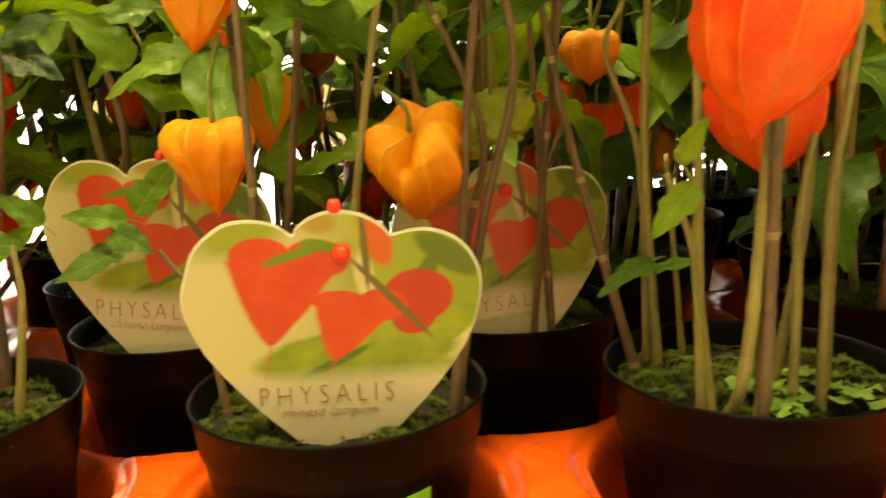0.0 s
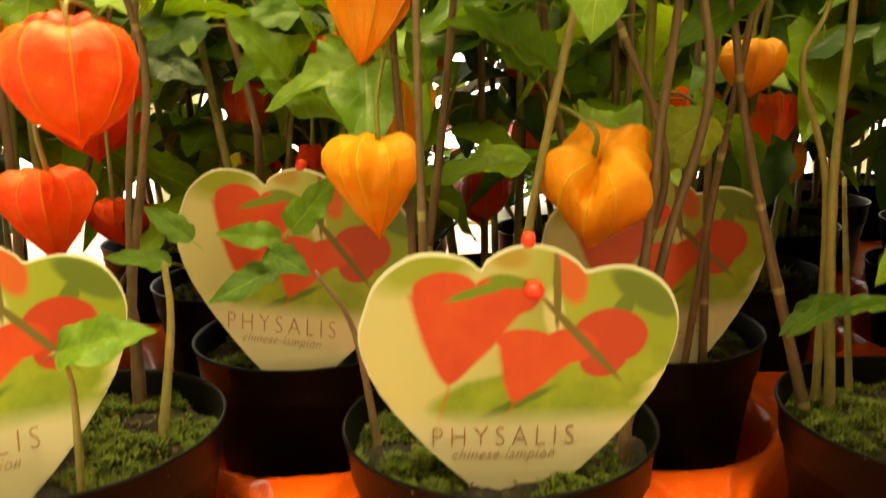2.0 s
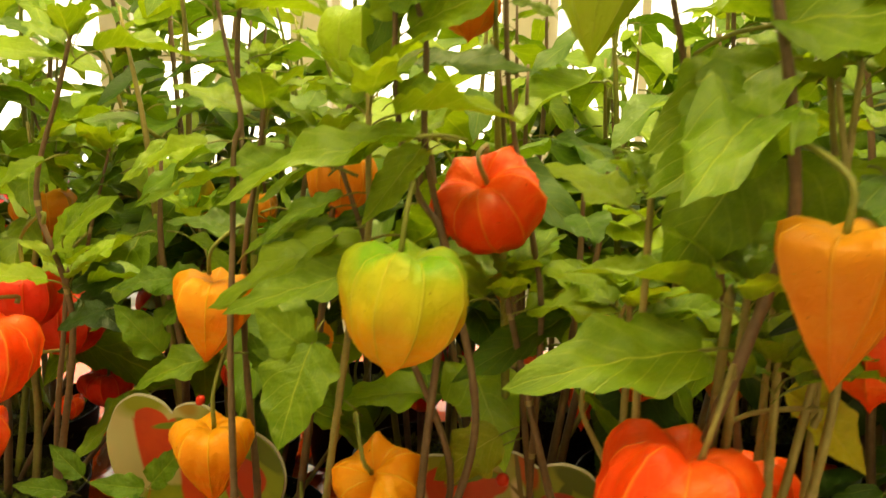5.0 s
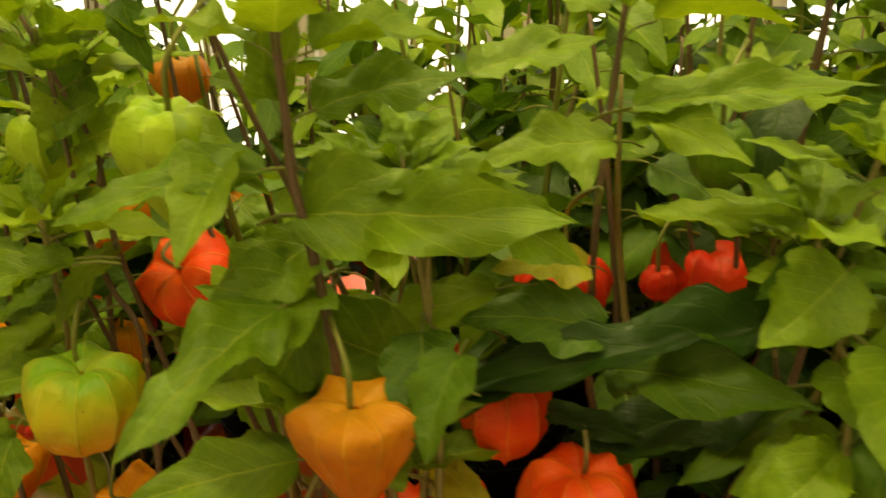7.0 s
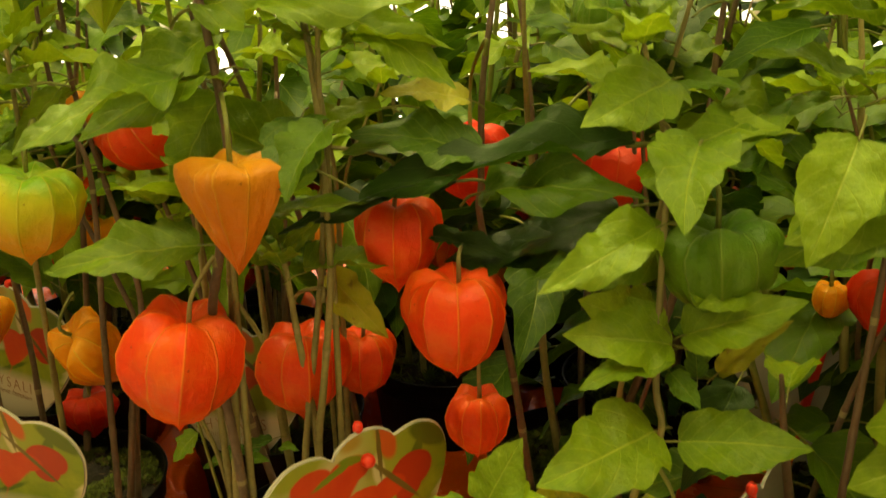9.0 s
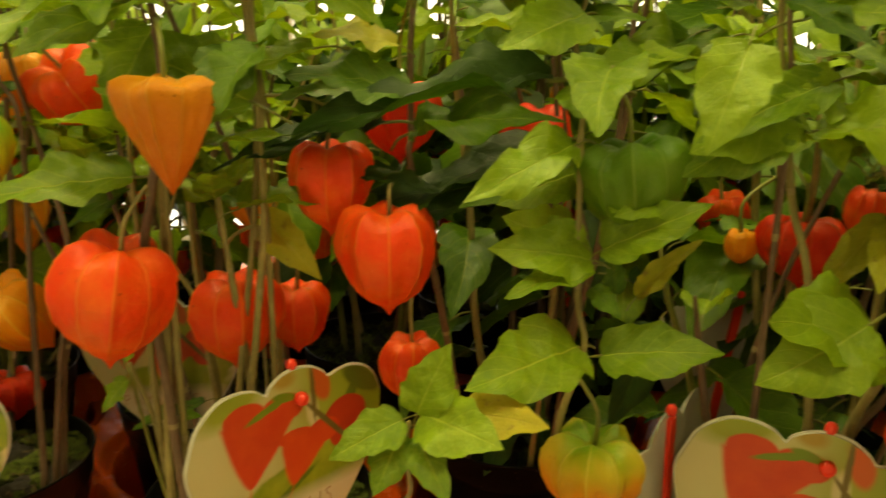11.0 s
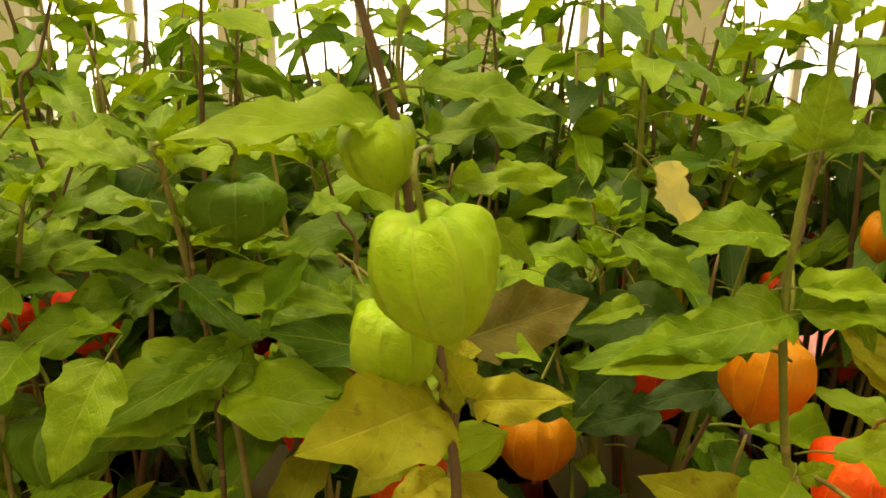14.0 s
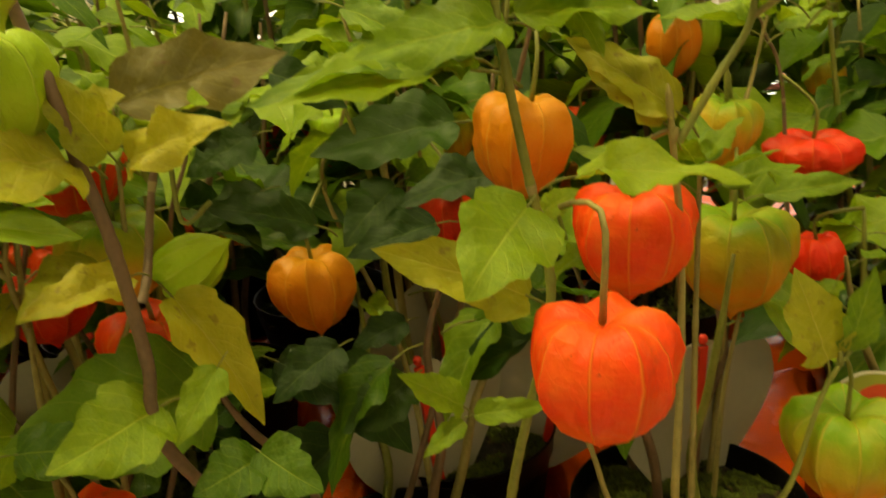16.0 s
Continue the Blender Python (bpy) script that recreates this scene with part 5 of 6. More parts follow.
leaf((0.3184, 0.0210, 0.3320), (0.2977, -0.0140, 0.3295), "light", "wide", 50, 1.0)
leaf((0.3218, 0.0280, 0.3368), (0.3490, 0.0210, 0.3380), "green", "flat", 40, 1.0)
leaf((0.3661, 0.0410, 0.3259), (0.3303, -0.0090, 0.3228), "light", "wavy", 50, 0.9)
leaf((0.3787, -0.0290, 0.3266), (0.3659, -0.0590, 0.2973), "light", "wide", 75, 1.0)
leaf((0.3194, 0.0280, 0.3511), (0.2837, 0.0210, 0.3587), "light", "flat", 40, 0.9)
leaf((0.4020, 0.0180, 0.3059), (0.3695, -0.0220, 0.2928), "light", "wide", 70, 1.2)
leaf((0.3317, -0.0090, 0.2440), (0.2969, -0.0310, 0.2562), "light", "wide", 55, 1.0)
leaf((0.3308, -0.0090, 0.2412), (0.3010, -0.0360, 0.2384), "light", "flat", 45, 0.8)
leaf((0.3357, -0.0090, 0.2483), (0.3707, -0.0270, 0.2728), "light", "flat", 55, 1.0)
leaf((0.3280, -0.0090, 0.2506), (0.3146, -0.0110, 0.2619), "light", "wide", 60, 1.0)
leaf((0.3324, -0.0090, 0.2325), (0.3433, -0.0210, 0.2269), "green", "wide", 50, 1.0)
leaf((0.3284, -0.0110, 0.2079), (0.2960, -0.0590, 0.2131), "light", "wide", 50, 1.0)
leaf((0.3374, -0.0110, 0.2052), (0.3821, -0.0200, 0.2183), "light", "wide", 45, 0.95)
leaf((0.3205, -0.0010, 0.2839), (0.2880, -0.0360, 0.2761), "light", "flat", 45, 0.8)
leaf((0.4341, -0.0110, 0.2262), (0.3961, -0.0340, 0.2072), "light", "wide", 70, 1.3)
leaf((0.4373, -0.0210, 0.2178), (0.4445, -0.0360, 0.2292), "light", "wide", 55, 1.2)
leaf((0.2715, -0.0510, 0.1923), (0.2827, -0.0560, 0.2212), "light", "wide", 75, 1.1)
leaf((0.2661, -0.0510, 0.1893), (0.2431, -0.0710, 0.1831), "light", "wide", 55, 1.0)
leaf((0.2736, -0.0510, 0.1925), (0.3035, -0.0710, 0.1952), "light", "wide", 55, 1.2)
leaf((0.2877, -0.0460, 0.1917), (0.3194, -0.0560, 0.1981), "yellow", "wide", 55, 1.0)
leaf((0.2715, -0.0510, 0.1830), (0.2876, -0.0760, 0.1732), "light", "flat", 60, 1.0)
leaf((0.2650, -0.0510, 0.1833), (0.2605, -0.0710, 0.1695), "light", "wide", 60, 1.2)
leaf((0.4115, 0.0080, 0.2948), (0.4827, -0.0300, 0.3072), "light", "wavy", 55, 0.8)
leaf((0.4047, 0.0180, 0.3354), (0.4636, -0.0030, 0.3455), "light", "slim", 40, 1.1)
leaf((0.4900, 0.0080, 0.3107), (0.4333, -0.0120, 0.3353), "green", "wavy", 45, 0.85)
leaf((0.5103, -0.0430, 0.3172), (0.5348, -0.0680, 0.3326), "yellow", "wavy", 60, 1.0)
leaf((0.5067, -0.0480, 0.3213), (0.4957, -0.0580, 0.3468), "yellow", "fold", 70, 1.1)
leaf((0.4970, -0.0520, 0.3206), (0.4646, -0.1040, 0.3393), "yellow", "wide", 50, 1.0)
leaf((0.5067, -0.0220, 0.3312), (0.5610, -0.0030, 0.3435), "brown", "flat", 60, 1.1)
leaf((0.5074, -0.0020, 0.2601), (0.5381, -0.0310, 0.2240), "yellow", "fold", 40, 0.85)
leaf((0.4018, 0.0120, 0.3025), (0.3658, -0.0180, 0.2826), "light", "wide", 65, 1.1)
leaf((0.3902, 0.0320, 0.3364), (0.3527, 0.0120, 0.3565), "light", "slim", 35, 1.0)
leaf((0.3821, 0.0420, 0.3289), (0.3415, 0.0220, 0.3154), "green", "slim", 45, 1.0)
leaf((0.4025, 0.0220, 0.3391), (0.4289, 0.0120, 0.3518), "light", "flat", 40, 1.0)
leaf((0.4794, -0.0470, 0.4144), (0.4201, -0.0720, 0.4223), "light", "slim", 25, 1.1)
leaf((0.4911, -0.0470, 0.4258), (0.5410, -0.0320, 0.4202), "light", "flat", 30, 0.9)
leaf((0.5194, -0.0020, 0.3878), (0.5507, 0.0080, 0.3892), "light", "flat", 40, 1.0)
leaf((0.6241, -0.0320, 0.4050), (0.6249, -0.0370, 0.4309), "light", "wide", 75, 1.3)
leaf((0.6278, -0.0320, 0.4048), (0.6717, -0.0220, 0.4096), "light", "slim", 45, 1.1)
leaf((0.6194, -0.0270, 0.3734), (0.5765, -0.0420, 0.3824), "light", "flat", 40, 1.0)
leaf((0.6130, -0.0220, 0.3327), (0.5558, -0.0520, 0.3368), "light", "slim", 35, 1.2)
leaf((0.6301, -0.0270, 0.3448), (0.6736, -0.0420, 0.3504), "light", "wavy", 40, 0.8)
leaf((0.6788, -0.0320, 0.3059), (0.6543, -0.0170, 0.3374), "yellow", "flat", 60, 0.9)
leaf((0.6159, -0.0270, 0.3297), (0.5451, -0.0420, 0.3427), "light", "slim", 25, 0.9)
leaf((0.6288, -0.0270, 0.3535), (0.6837, -0.0220, 0.3509), "light", "flat", 35, 0.7)
leaf((0.6433, -0.0420, 0.2945), (0.6865, -0.0720, 0.3046), "light", "wavy", 35, 0.8)
leaf((0.6233, -0.0520, 0.2901), (0.5965, -0.0820, 0.2806), "light", "wide", 70, 1.3)
leaf((0.6318, -0.0420, 0.2843), (0.6415, -0.0470, 0.2922), "light", "wide", 60, 1.2)
leaf((0.6345, -0.0120, 0.2422), (0.5800, -0.0320, 0.2786), "yellow", "flat", 60, 0.85)
leaf((0.7424, -0.0420, 0.2083), (0.7297, -0.0420, 0.2463), "yellow", "wide", 75, 1.1)
leaf((0.7506, -0.0420, 0.2115), (0.7528, -0.0520, 0.2472), "light", "flat", 60, 0.9)
leaf((0.5060, -0.0520, 0.2448), (0.4842, -0.0820, 0.2485), "light", "wide", 60, 1.2)
leaf((0.5229, -0.0420, 0.2496), (0.5095, -0.0620, 0.2369), "light", "flat", 65, 1.0)
leaf((0.5307, -0.0420, 0.2168), (0.5471, -0.0620, 0.2115), "green", "wide", 50, 1.3)
leaf((0.5304, -0.0420, 0.2147), (0.5136, -0.0620, 0.2197), "green", "wide", 50, 1.3)
leaf((0.5012, -0.0320, 0.2801), (0.4792, -0.0620, 0.2855), "yellow", "flat", 50, 0.9)
leaf((0.5607, 0.0480, 0.1996), (0.5904, 0.0180, 0.1645), "dark", "wide", 50, 1.0)
leaf((0.5369, 0.0380, 0.2093), (0.5693, 0.0180, 0.1956), "dark", "wide", 45, 1.0)
leaf((0.6019, -0.0320, 0.2129), (0.5808, -0.0420, 0.2356), "light", "flat", 45, 0.9)
leaf((0.6015, -0.0320, 0.2072), (0.5844, -0.0420, 0.2026), "light", "flat", 50, 0.9)
leaf((0.6058, -0.0320, 0.2086), (0.6314, -0.0420, 0.2135), "light", "flat", 45, 0.8)
leaf((0.5028, -0.0120, 0.3165), (0.4721, -0.0320, 0.3103), "light", "flat", 50, 0.8)
leaf((0.4973, -0.0320, 0.3292), (0.5105, -0.0420, 0.3368), "yellow", "wide", 60, 1.3)
leaf((0.4864, -0.0020, 0.2765), (0.4675, -0.0320, 0.2750), "yellow", "wide", 55, 1.0)
leaf((0.4473, 0.0180, 0.2582), (0.4351, -0.0120, 0.2412), "yellow", "flat", 55, 0.9)
leaf((0.4979, -0.0320, 0.3487), (0.4795, -0.0520, 0.3559), "light", "flat", 50, 0.8)
leaf((0.5723, -0.0220, 0.3963), (0.6075, -0.0020, 0.3599), "pale", "slim", 65, 0.95)
leaf((0.0231, -0.0200, 0.2624), (0.0179, -0.0430, 0.2345), "light", "wide", 80, 1.2)
leaf((0.0223, -0.0200, 0.2592), (0.0069, -0.0300, 0.2741), "light", "wide", 70, 1.2)
leaf((0.0166, 0.0210, 0.2915), (-0.0262, 0.0010, 0.2685), "light", "flat", 45, 0.8)
leaf((0.0111, 0.0310, 0.3002), (-0.0234, 0.0210, 0.2863), "light", "flat", 40, 0.8)
leaf((0.1918, -0.0190, 0.3243), (0.2003, -0.0540, 0.3077), "green", "wide", 60, 1.1)
leaf((0.1605, -0.0190, 0.3542), (0.1250, -0.0490, 0.3372), "light", "wide", 60, 0.9)
leaf((0.0970, -0.0090, 0.3881), (0.1520, -0.0390, 0.3840), "light", "slim", 30, 1.0)
leaf((0.3254, 0.0380, 0.3417), (0.2967, 0.0080, 0.3324), "green", "flat", 50, 0.9)
leaf((0.3208, 0.0380, 0.2747), (0.2776, -0.0020, 0.2657), "green", "flat", 45, 0.7)
leaf((0.3660, 0.0380, 0.3290), (0.3314, 0.0180, 0.3099), "green", "fold", 50, 0.8)
leaf((0.3593, -0.0120, 0.2692), (0.3394, -0.0220, 0.2669), "light", "wide", 55, 1.0)
leaf((0.3244, -0.0020, 0.2472), (0.3014, -0.0220, 0.2627), "light", "wide", 60, 1.3)
leaf((0.4404, 0.0080, 0.2122), (0.4029, -0.0320, 0.2392), "light", "wide", 60, 1.2)
leaf((0.5117, 0.0080, 0.2187), (0.4536, -0.0320, 0.2282), "green", "wide", 60, 1.2)
leaf((0.4473, 0.0280, 0.2592), (0.4185, 0.0080, 0.2285), "yellow", "slim", 60, 1.0)
leaf((0.3975, 0.0120, 0.3421), (0.4255, -0.0080, 0.3284), "green", "flat", 40, 0.9)
leaf((0.4454, 0.0120, 0.3517), (0.4255, -0.0080, 0.3284), "green", "fold", 50, 0.7)
leaf((0.2004, 0.0210, 0.3991), (0.2443, 0.0410, 0.4128), "light", "flat", 35, 0.9)
leaf((0.2474, 0.0410, 0.3727), (0.2030, 0.0210, 0.3765), "light", "wide", 45, 0.9)
leaf((0.2533, 0.0410, 0.3847), (0.3266, 0.0310, 0.4021), "light", "flat", 35, 0.55)
leaf((0.2553, 0.0410, 0.3828), (0.2882, 0.0110, 0.3817), "light", "wavy", 45, 0.9)
leaf((0.2406, 0.0410, 0.3248), (0.2097, 0.0210, 0.3357), "yellow", "wide", 40, 1.0)
leaf((0.2482, 0.0310, 0.3045), (0.1992, 0.0110, 0.3218), "green", "wide", 45, 0.9)
leaf((0.3238, 0.0210, 0.3373), (0.2997, -0.0140, 0.3292), "light", "wide", 60, 1.2)
leaf((0.3226, 0.0110, 0.3094), (0.3305, -0.0190, 0.3031), "light", "wide", 60, 1.2)
leaf((0.3310, 0.0110, 0.2773), (0.2935, -0.0090, 0.2688), "light", "wide", 55, 1.1)
leaf((0.2921, 0.0310, 0.2652), (0.2337, 0.0210, 0.2619), "dark", "flat", 40, 0.9)
leaf((0.2277, 0.0410, 0.4091), (0.2043, 0.0310, 0.4049), "light", "flat", 40, 1.0)
leaf((0.1498, -0.0210, 0.3993), (0.1498, -0.0290, 0.4239), "light", "fold", 70, 0.9)
leaf((0.1532, -0.0210, 0.3977), (0.1570, -0.0190, 0.4244), "light", "fold", 70, 0.8)
leaf((0.0477, 0.0030, 0.3298), (-0.0175, -0.0160, 0.3183), "light", "slim", 35, 1.0)
leaf((0.0378, 0.0260, 0.3422), (0.0612, 0.0210, 0.3521), "light", "fold", 50, 1.0)
leaf((0.1589, -0.0210, 0.3406), (0.1335, -0.0690, 0.3310), "light", "fold", 55, 1.3)
leaf((0.0165, 0.0310, 0.3057), (-0.0128, 0.0110, 0.2944), "light", "slim", 40, 1.0)
leaf((-0.0400, 0.0310, 0.3243), (-0.0787, 0.0210, 0.3136), "light", "slim", 40, 1.0)
leaf((0.0357, 0.0270, 0.3776), (0.0570, 0.0210, 0.3888), "light", "wide", 60, 1.4)
leaf((0.0378, 0.0270, 0.3715), (0.0315, 0.0210, 0.3912), "light", "wide", 60, 1.3)
leaf((0.0273, 0.0210, 0.2901), (-0.0300, 0.0010, 0.2700), "light", "flat", 45, 0.7)
leaf((0.0316, 0.0050, 0.2817), (-0.0160, -0.0120, 0.2706), "light", "flat", 45, 0.8)
leaf((0.0500, 0.0200, 0.3258), (0.0327, 0.0000, 0.3008), "light", "flat", 50, 0.9)
leaf((0.0785, 0.0500, 0.2063), (0.0498, 0.0400, 0.1902), "yellow", "wide", 60, 1.1)
leaf((0.1038, 0.0600, 0.2569), (0.0568, 0.0400, 0.2334), "green", "flat", 30, 0.8)
leaf((-0.1409, 0.0600, 0.2557), (-0.1649, 0.0300, 0.2668), "light", "flat", 30, 0.9)
leaf((-0.1378, 0.0600, 0.3124), (-0.1655, 0.0400, 0.2944), "light", "slim", 35, 1.0)
leaf((-0.1300, 0.0600, 0.2777), (-0.1067, 0.0500, 0.3010), "light", "flat", 50, 0.9)
leaf((0.0110, 0.0300, 0.2468), (-0.0143, 0.0200, 0.2502), "green", "flat", 50, 0.7)
leaf((0.0107, 0.0300, 0.2221), (-0.0124, 0.0200, 0.2492), "green", "flat", 55, 0.8)
leaf((-0.0630, 0.0400, 0.3235), (-0.0703, 0.0200, 0.3138), "light", "slim", 30, 1.0)
leaf((-0.0823, 0.0600, 0.2248), (-0.0988, 0.0500, 0.2497), "green", "wide", 50, 1.0)
leaf((-0.1104, 0.0600, 0.2437), (-0.1326, 0.0500, 0.2372), "dark", "wide", 45, 1.0)
leaf((-0.0756, 0.0600, 0.2609), (-0.0991, 0.0500, 0.2606), "green", "wide", 50, 1.0)
leaf((-0.0283, 0.0600, 0.2214), (-0.0333, 0.0500, 0.2396), "green", "wide", 60, 1.0)
leaf((0.5180, -0.0080, 0.3714), (0.5389, -0.0080, 0.3570), "light", "wide", 50, 1.0)
leaf((0.4577, 0.0320, 0.3702), (0.4507, 0.0120, 0.3750), "light", "wide", 60, 1.2)
leaf((0.3751, 0.0320, 0.3866), (0.3448, 0.0120, 0.3978), "light", "flat", 40, 0.7)
leaf((0.3886, 0.0320, 0.3843), (0.3999, 0.0220, 0.4054), "light", "wide", 60, 1.0)
leaf((0.4938, -0.0380, 0.4096), (0.5391, -0.0280, 0.4188), "light", "wavy", 35, 0.9)
leaf((0.5024, -0.0180, 0.3886), (0.5444, -0.0080, 0.3930), "light", "wavy", 40, 0.6)
leaf((0.4019, 0.0320, 0.3773), (0.4349, 0.0120, 0.3681), "light", "wide", 50, 1.0)
leaf((0.3413, 0.0020, 0.2713), (0.3387, -0.0180, 0.2685), "light", "wide", 60, 1.6)
leaf((0.5844, 0.0520, 0.3499), (0.6239, 0.0320, 0.3297), "light", "flat", 45, 0.9)
leaf((0.6475, -0.0180, 0.3525), (0.6581, -0.0380, 0.3337), "light", "wide", 60, 1.0)
leaf((0.6268, -0.0280, 0.3429), (0.5782, -0.0480, 0.3448), "light", "wide", 45, 0.8)
leaf((0.7519, 0.0180, 0.2577), (0.7861, -0.0020, 0.2663), "light", "flat", 40, 0.8)
leaf((0.6839, -0.0320, 0.3087), (0.6505, -0.0220, 0.3390), "yellow", "flat", 60, 0.9)
leaf((0.5852, 0.0180, 0.3295), (0.5566, -0.0020, 0.3325), "light", "slim", 35, 1.0)
# inner leaves in the darkened green, which paints in the shade among the plants
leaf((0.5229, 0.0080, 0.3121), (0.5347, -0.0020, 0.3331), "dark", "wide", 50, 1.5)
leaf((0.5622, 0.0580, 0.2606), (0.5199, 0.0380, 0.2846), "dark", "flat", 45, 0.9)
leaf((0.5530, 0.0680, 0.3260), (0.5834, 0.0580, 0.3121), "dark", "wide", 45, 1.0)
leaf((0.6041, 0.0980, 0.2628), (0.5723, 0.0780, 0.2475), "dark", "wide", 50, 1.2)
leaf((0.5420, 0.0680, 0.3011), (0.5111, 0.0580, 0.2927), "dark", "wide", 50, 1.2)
leaf((0.1937, -0.0110, 0.3020), (0.1340, -0.0210, 0.3304), "light", "wide", 70, 0.9)
leaf((0.3110, 0.0290, 0.3109), (0.1763, -0.0010, 0.2997), "dark", "slim", 20, 0.55)
leaf((0.4219, 0.0130, 0.3049), (0.3941, -0.0010, 0.3173), "light", "wide", 60, 1.2)
leaf((0.4169, 0.0130, 0.3130), (0.3669, -0.0210, 0.2965), "light", "flat", 60, 0.7)
leaf((0.4172, 0.0130, 0.2965), (0.4212, -0.0010, 0.2817), "light", "flat", 50, 1.2)
leaf((0.2266, 0.0290, 0.2669), (0.2703, 0.0190, 0.2653), "dark", "flat", 30, 0.6)
leaf((0.4394, 0.0190, 0.2945), (0.4761, -0.0210, 0.3152), "light", "wavy", 40, 0.6)
leaf((0.3267, 0.0290, 0.3180), (0.3688, 0.0090, 0.3254), "light", "flat", 35, 0.7)
leaf((0.3221, 0.0290, 0.3337), (0.2938, 0.0190, 0.3381), "light", "wide", 45, 1.0)
leaf((0.4513, -0.0210, 0.2205), (0.4842, -0.0310, 0.2235), "green", "wide", 50, 1.0)
leaf((0.3516, 0.0190, 0.2214), (0.3714, 0.0090, 0.2520), "yellow", "slim", 55, 0.9)
leaf((0.3423, -0.0010, 0.2283), (0.3398, -0.0010, 0.2472), "green", "flat", 60, 1.0)
leaf((0.2095, 0.0190, 0.3228), (0.1553, -0.0010, 0.3106), "light", "flat", 40, 0.7)
leaf((0.1748, 0.0290, 0.2509), (0.1475, 0.0090, 0.2677), "green", "flat", 45, 0.8)
# more darkened leaves: the dim depth behind is put into their colour
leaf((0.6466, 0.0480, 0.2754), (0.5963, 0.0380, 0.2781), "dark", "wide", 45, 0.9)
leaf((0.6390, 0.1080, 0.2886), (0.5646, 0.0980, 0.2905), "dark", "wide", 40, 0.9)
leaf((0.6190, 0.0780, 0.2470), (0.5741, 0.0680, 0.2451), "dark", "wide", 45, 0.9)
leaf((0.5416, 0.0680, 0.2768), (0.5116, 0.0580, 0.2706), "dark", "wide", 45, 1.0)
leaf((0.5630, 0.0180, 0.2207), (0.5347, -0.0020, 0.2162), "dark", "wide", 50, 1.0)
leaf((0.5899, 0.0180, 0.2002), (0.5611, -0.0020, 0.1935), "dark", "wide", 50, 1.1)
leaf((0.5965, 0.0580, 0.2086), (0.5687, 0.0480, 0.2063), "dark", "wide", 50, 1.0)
# labels
plant_label(0.0, -0.001, 0.0878, turn=3, lean=8, roll=1, size=0.925)
plant_label(-0.18, -0.012, 0.088, turn=38, lean=-6, roll=3)
plant_label(-0.097, 0.1, 0.0935, turn=-6, roll=5, size=1.0)
plant_label(0.077, 0.1, 0.09, turn=4, roll=-5)
plant_label(0.204, -0.009, 0.0985, turn=58, lean=0)
plant_label(0.418, -0.001, 0.0905, turn=-8, roll=6)
plant_label(0.643, 0.197, 0.085, turn=175, lean=0, roll=6)
plant_label(0.748, 0.064, 0.079, turn=192, lean=0, roll=-4)
plant_label(0.371, 0.022, 0.084, turn=243, lean=0, roll=3)
plant_label(0.415, 0.185, 0.086, turn=200, lean=0, roll=-8)
plant_label(0.832, 0.0, 0.078, turn=-20, lean=0, roll=4)
plant_label(0.614, 0.105, 0.078, turn=205, lean=0, roll=5)
plant_label(0.686, 0.128, 0.074, turn=165, lean=0, roll=-12)

# ---------------- plants of the rows behind ----------------


def is_free(p, margin=0.0):
    """True where no label or husk already takes the place."""
    if any((p - c).length < r + margin for c, r in HUSK_SPOTS):
        return False
    for w in LABEL_SPOTS:
        q = w @ p
        if abs(q.y) < 0.024 + margin and math.hypot(q.x, q.z) < 0.06 + margin:
            return False
    return True


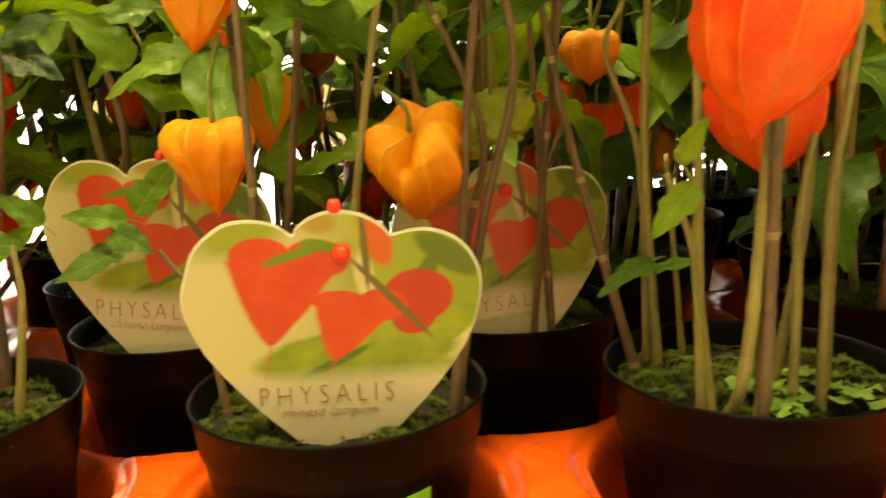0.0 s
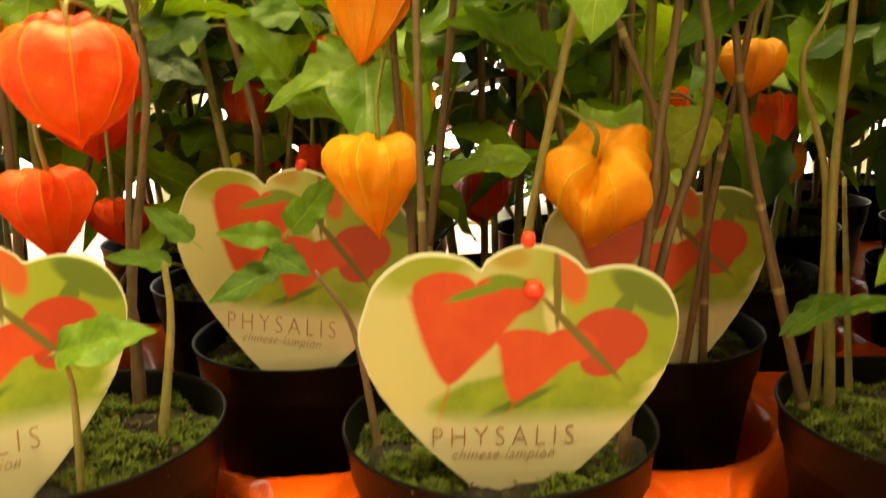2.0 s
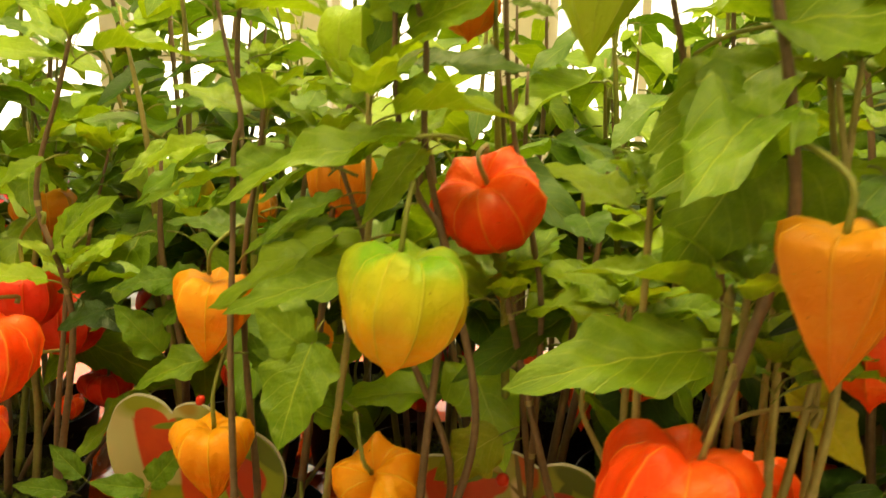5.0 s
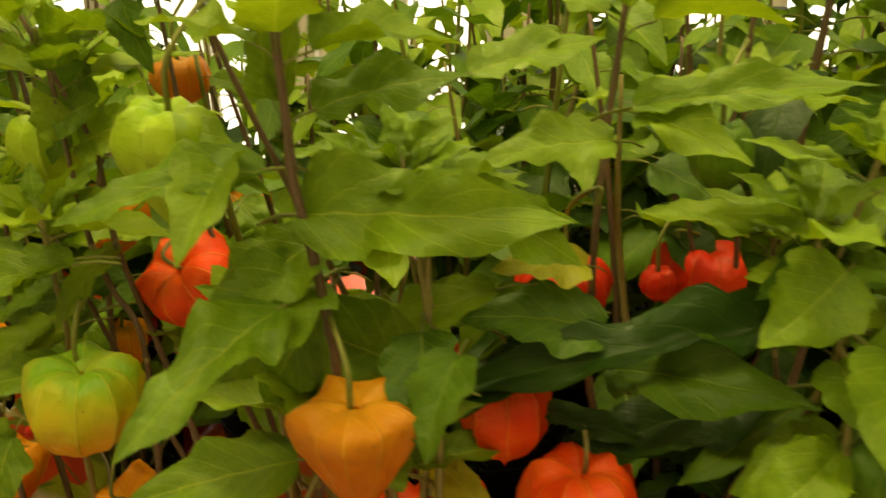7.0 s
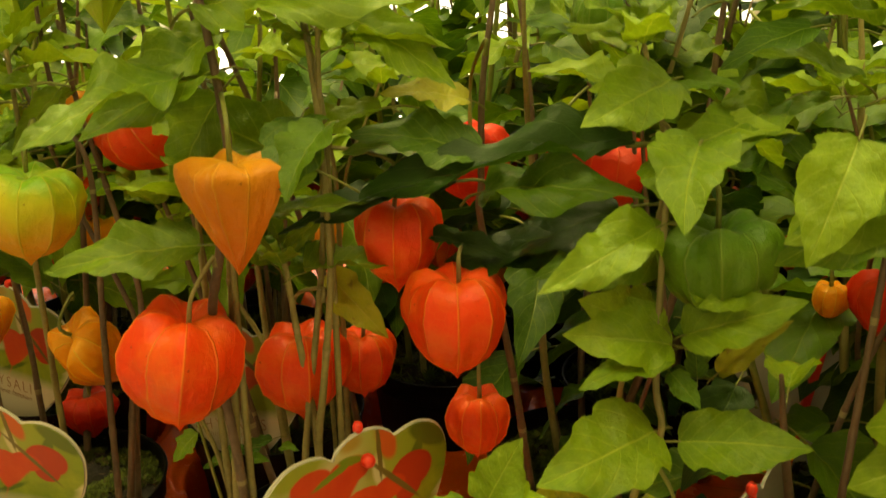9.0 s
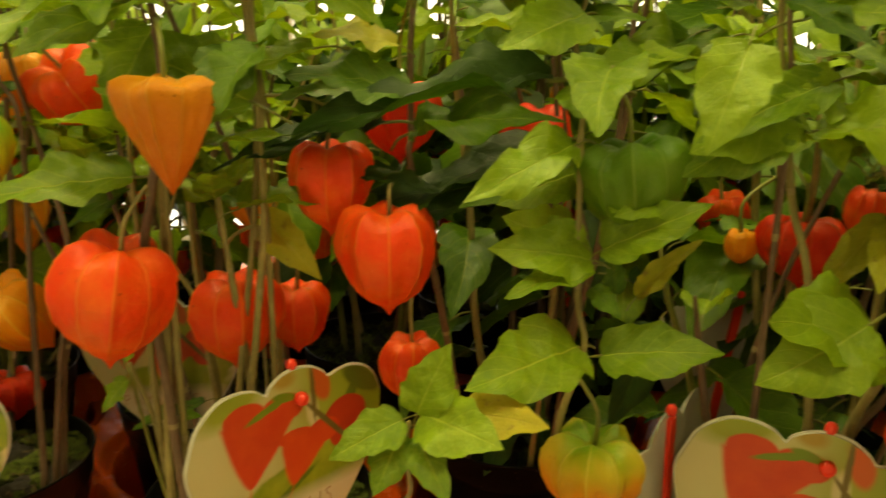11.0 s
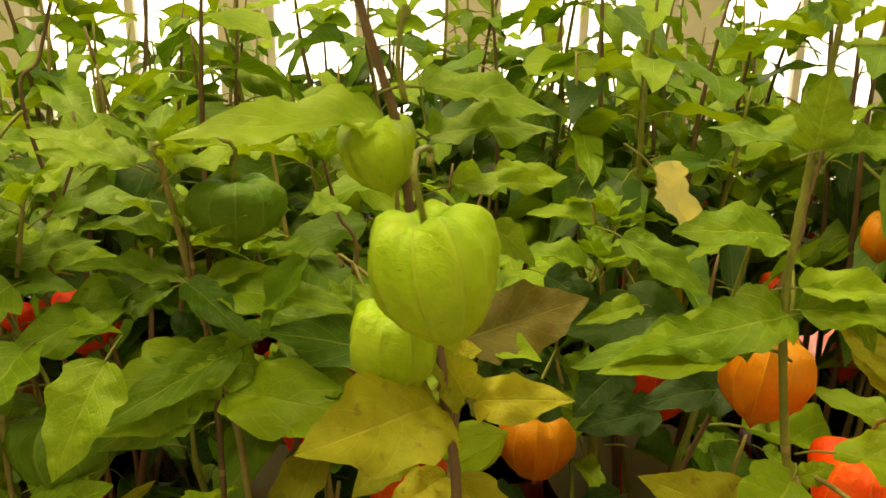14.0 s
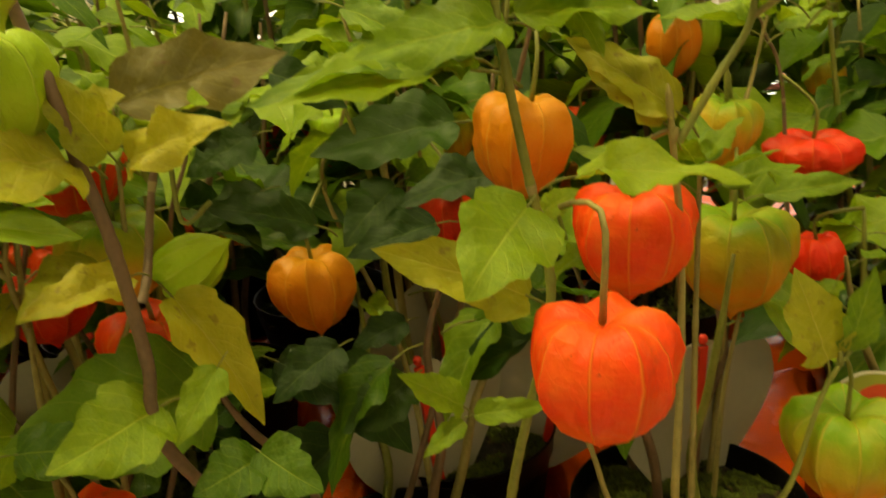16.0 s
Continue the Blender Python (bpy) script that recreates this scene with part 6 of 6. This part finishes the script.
def wild_plant(seed, x=0.0, y=0.0, parent=None, stems=6, top=0.4, hang=7, low=0.11, dense=1.0, coarse=True, reds=0.6, front=-9.0, tint=("green", "green", "light", "dark")):
    """Upright branching plant with leaves along its stems and lanterns hanging below them."""
    rng = random.Random(seed)
    thing_ob = parent
    for s in range(stems):
        a = 6.283 * (s + rng.random() * 0.6) / stems
        bx, by = x + 0.022 * math.cos(a), y + 0.022 * math.sin(a)
        out, h = rng.uniform(0.015, 0.06), top * rng.uniform(0.8, 1.05)
        pts = []
        for k in range(5):
            t = k / 4
            pts.append(Vector((bx + out * t * math.cos(a) + rng.uniform(-0.005, 0.005), by + out * t * math.sin(a) + rng.uniform(-0.005, 0.005), 0.085 + (h - 0.085) * t)))
        me = mesh_of("stem", *tube(pts, [0.0026, 0.0025, 0.0022, 0.0018, 0.0009], 6), rng.choice((M_STEM, M_STEM_DARK, M_STEM_DARK, M_STEM_GREEN)))
        put("stem", me, thing_ob)
        z, ang = low + rng.uniform(0, 0.04), rng.random() * 6.28

        def at(zz):
            t = min(max((zz - 0.085) / (h - 0.085), 0), 0.999) * 4
            i = int(t)
            return pts[i].lerp(pts[i + 1], t - i)

        while z < h:
            f = (z - 0.08) / (h - 0.08)
            p = at(z)
            size = (0.044 + 0.034 * math.sin(math.pi * min(f * 1.05, 1))) * rng.uniform(0.75, 1.15) * (0.6 if f > 0.92 else 1)
            for side in (0, 1):
                if rng.random() < (0.42 + 0.5 * f) * dense:
                    d = ang + side * 2.6 + rng.uniform(-0.4, 0.4)
                    w = Vector((math.cos(d), math.sin(d), rng.uniform(-0.35, 0.35)))
                    base = p + w * size * 0.33
                    tip = base + Vector((w.x, w.y, w.z - 0.25)).normalized() * size
                    if not coarse and (tip.y < front or not (is_free(base) and is_free(tip) and is_free(base.lerp(tip, 0.5)))):
                        continue
                    rot, ln = frame_of(base, tip, rng.uniform(-15, 40), (w.x * 0.3, w.y * 0.3 - 0.6, 0.2))
                    shape = rng.choice(("flat", "drape", "wavy", "fold", "wide"))
                    col = rng.choice(tint) if f < 0.75 else rng.choice(("light", "light", "green"))
                    put("leaf", leaf_of(shape, col, rng.randrange(3), coarse), thing_ob, Matrix.Translation(base) @ rot @ Matrix.Diagonal((ln * rng.uniform(0.85, 1.2), ln, ln, 1)))
            ang += 2.4
            z += rng.uniform(0.026, 0.04)
        for _ in range(hang // stems + (1 if rng.random() < (hang % stems) / stems else 0)):
            zz = rng.uniform(0.15, 0.30)
            p = at(zz + 0.03)
            d = rng.random() * 6.28
            c = ("red" if rng.random() < reds else rng.choice(("orange", "deep"))) if zz < 0.25 else rng.choice(("green", "turning", "green", "amber"))
            wide = rng.uniform(0.028, 0.038)
            q = Vector((p.x + 0.026 * math.cos(d), p.y + 0.026 * math.sin(d), zz))
            if not coarse and (q.y < front + 0.03 or not is_free(q + Vector((0, 0, -0.02)), 0.02)):
                continue
            m = Matrix.Translation(q) @ pose(0, 0, 0, rng.uniform(-12, 12), rng.uniform(-12, 12), rng.uniform(0, 360)) @ Matrix.Diagonal((wide, wide, wide, 1))
            ob = put("lantern", husk_mesh(rng.choice(("round", "heart", "round")), c, rng.randrange(4), coarse), thing_ob, m)
            put("stalk", mesh_of("stalk", *tube([q + Vector((0, 0, -0.003)), q + Vector((0, 0, 0.012)), p], [0.0011, 0.0011, 0.0014], 5), M_STEM_GREEN), ob)
    return thing_ob


for i in range(8, NEAR):
    # between x 0.2 and 0.6 the leaf tint is darkened to imitate shade
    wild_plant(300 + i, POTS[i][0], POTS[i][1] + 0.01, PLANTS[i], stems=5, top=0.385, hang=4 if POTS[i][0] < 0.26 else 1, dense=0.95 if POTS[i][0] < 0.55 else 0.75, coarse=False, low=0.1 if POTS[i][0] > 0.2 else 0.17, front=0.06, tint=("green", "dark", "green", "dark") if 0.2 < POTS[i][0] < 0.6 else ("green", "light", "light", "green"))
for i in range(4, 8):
    # low filler leaves, mostly the darkened green in place of shade under the canopy
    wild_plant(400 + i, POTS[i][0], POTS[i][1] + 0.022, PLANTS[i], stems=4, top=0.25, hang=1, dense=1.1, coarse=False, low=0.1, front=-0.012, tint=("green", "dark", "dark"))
PROTOS = []
for k in range(7):
    i = NEAR + k
    p = potted(i, "lantern plant in a black pot, leafy, with red and orange husks", False)
    wild_plant(100 + k, POTS[i][0], POTS[i][1], p, stems=6, top=0.42 + 0.03 * (k % 3), hang=6, dense=1.35, low=0.17, reds=0.85)
    PROTOS.append(p)
rng = random.Random(4)
for i in range(NEAR + 7, len(POTS)):
    src = PROTOS[rng.randrange(7)]
    copy_thing(src, Matrix.Translation((POTS[i][0], POTS[i][1], 0)) @ pose(0, 0, 0, 0, 0, rng.uniform(0, 360)) @ Matrix.Diagonal((1, 1, 1.1 if POTS[i][0] > 0.42 else 1.08 if POTS[i][0] > 0.02 else 1.04, 1)))
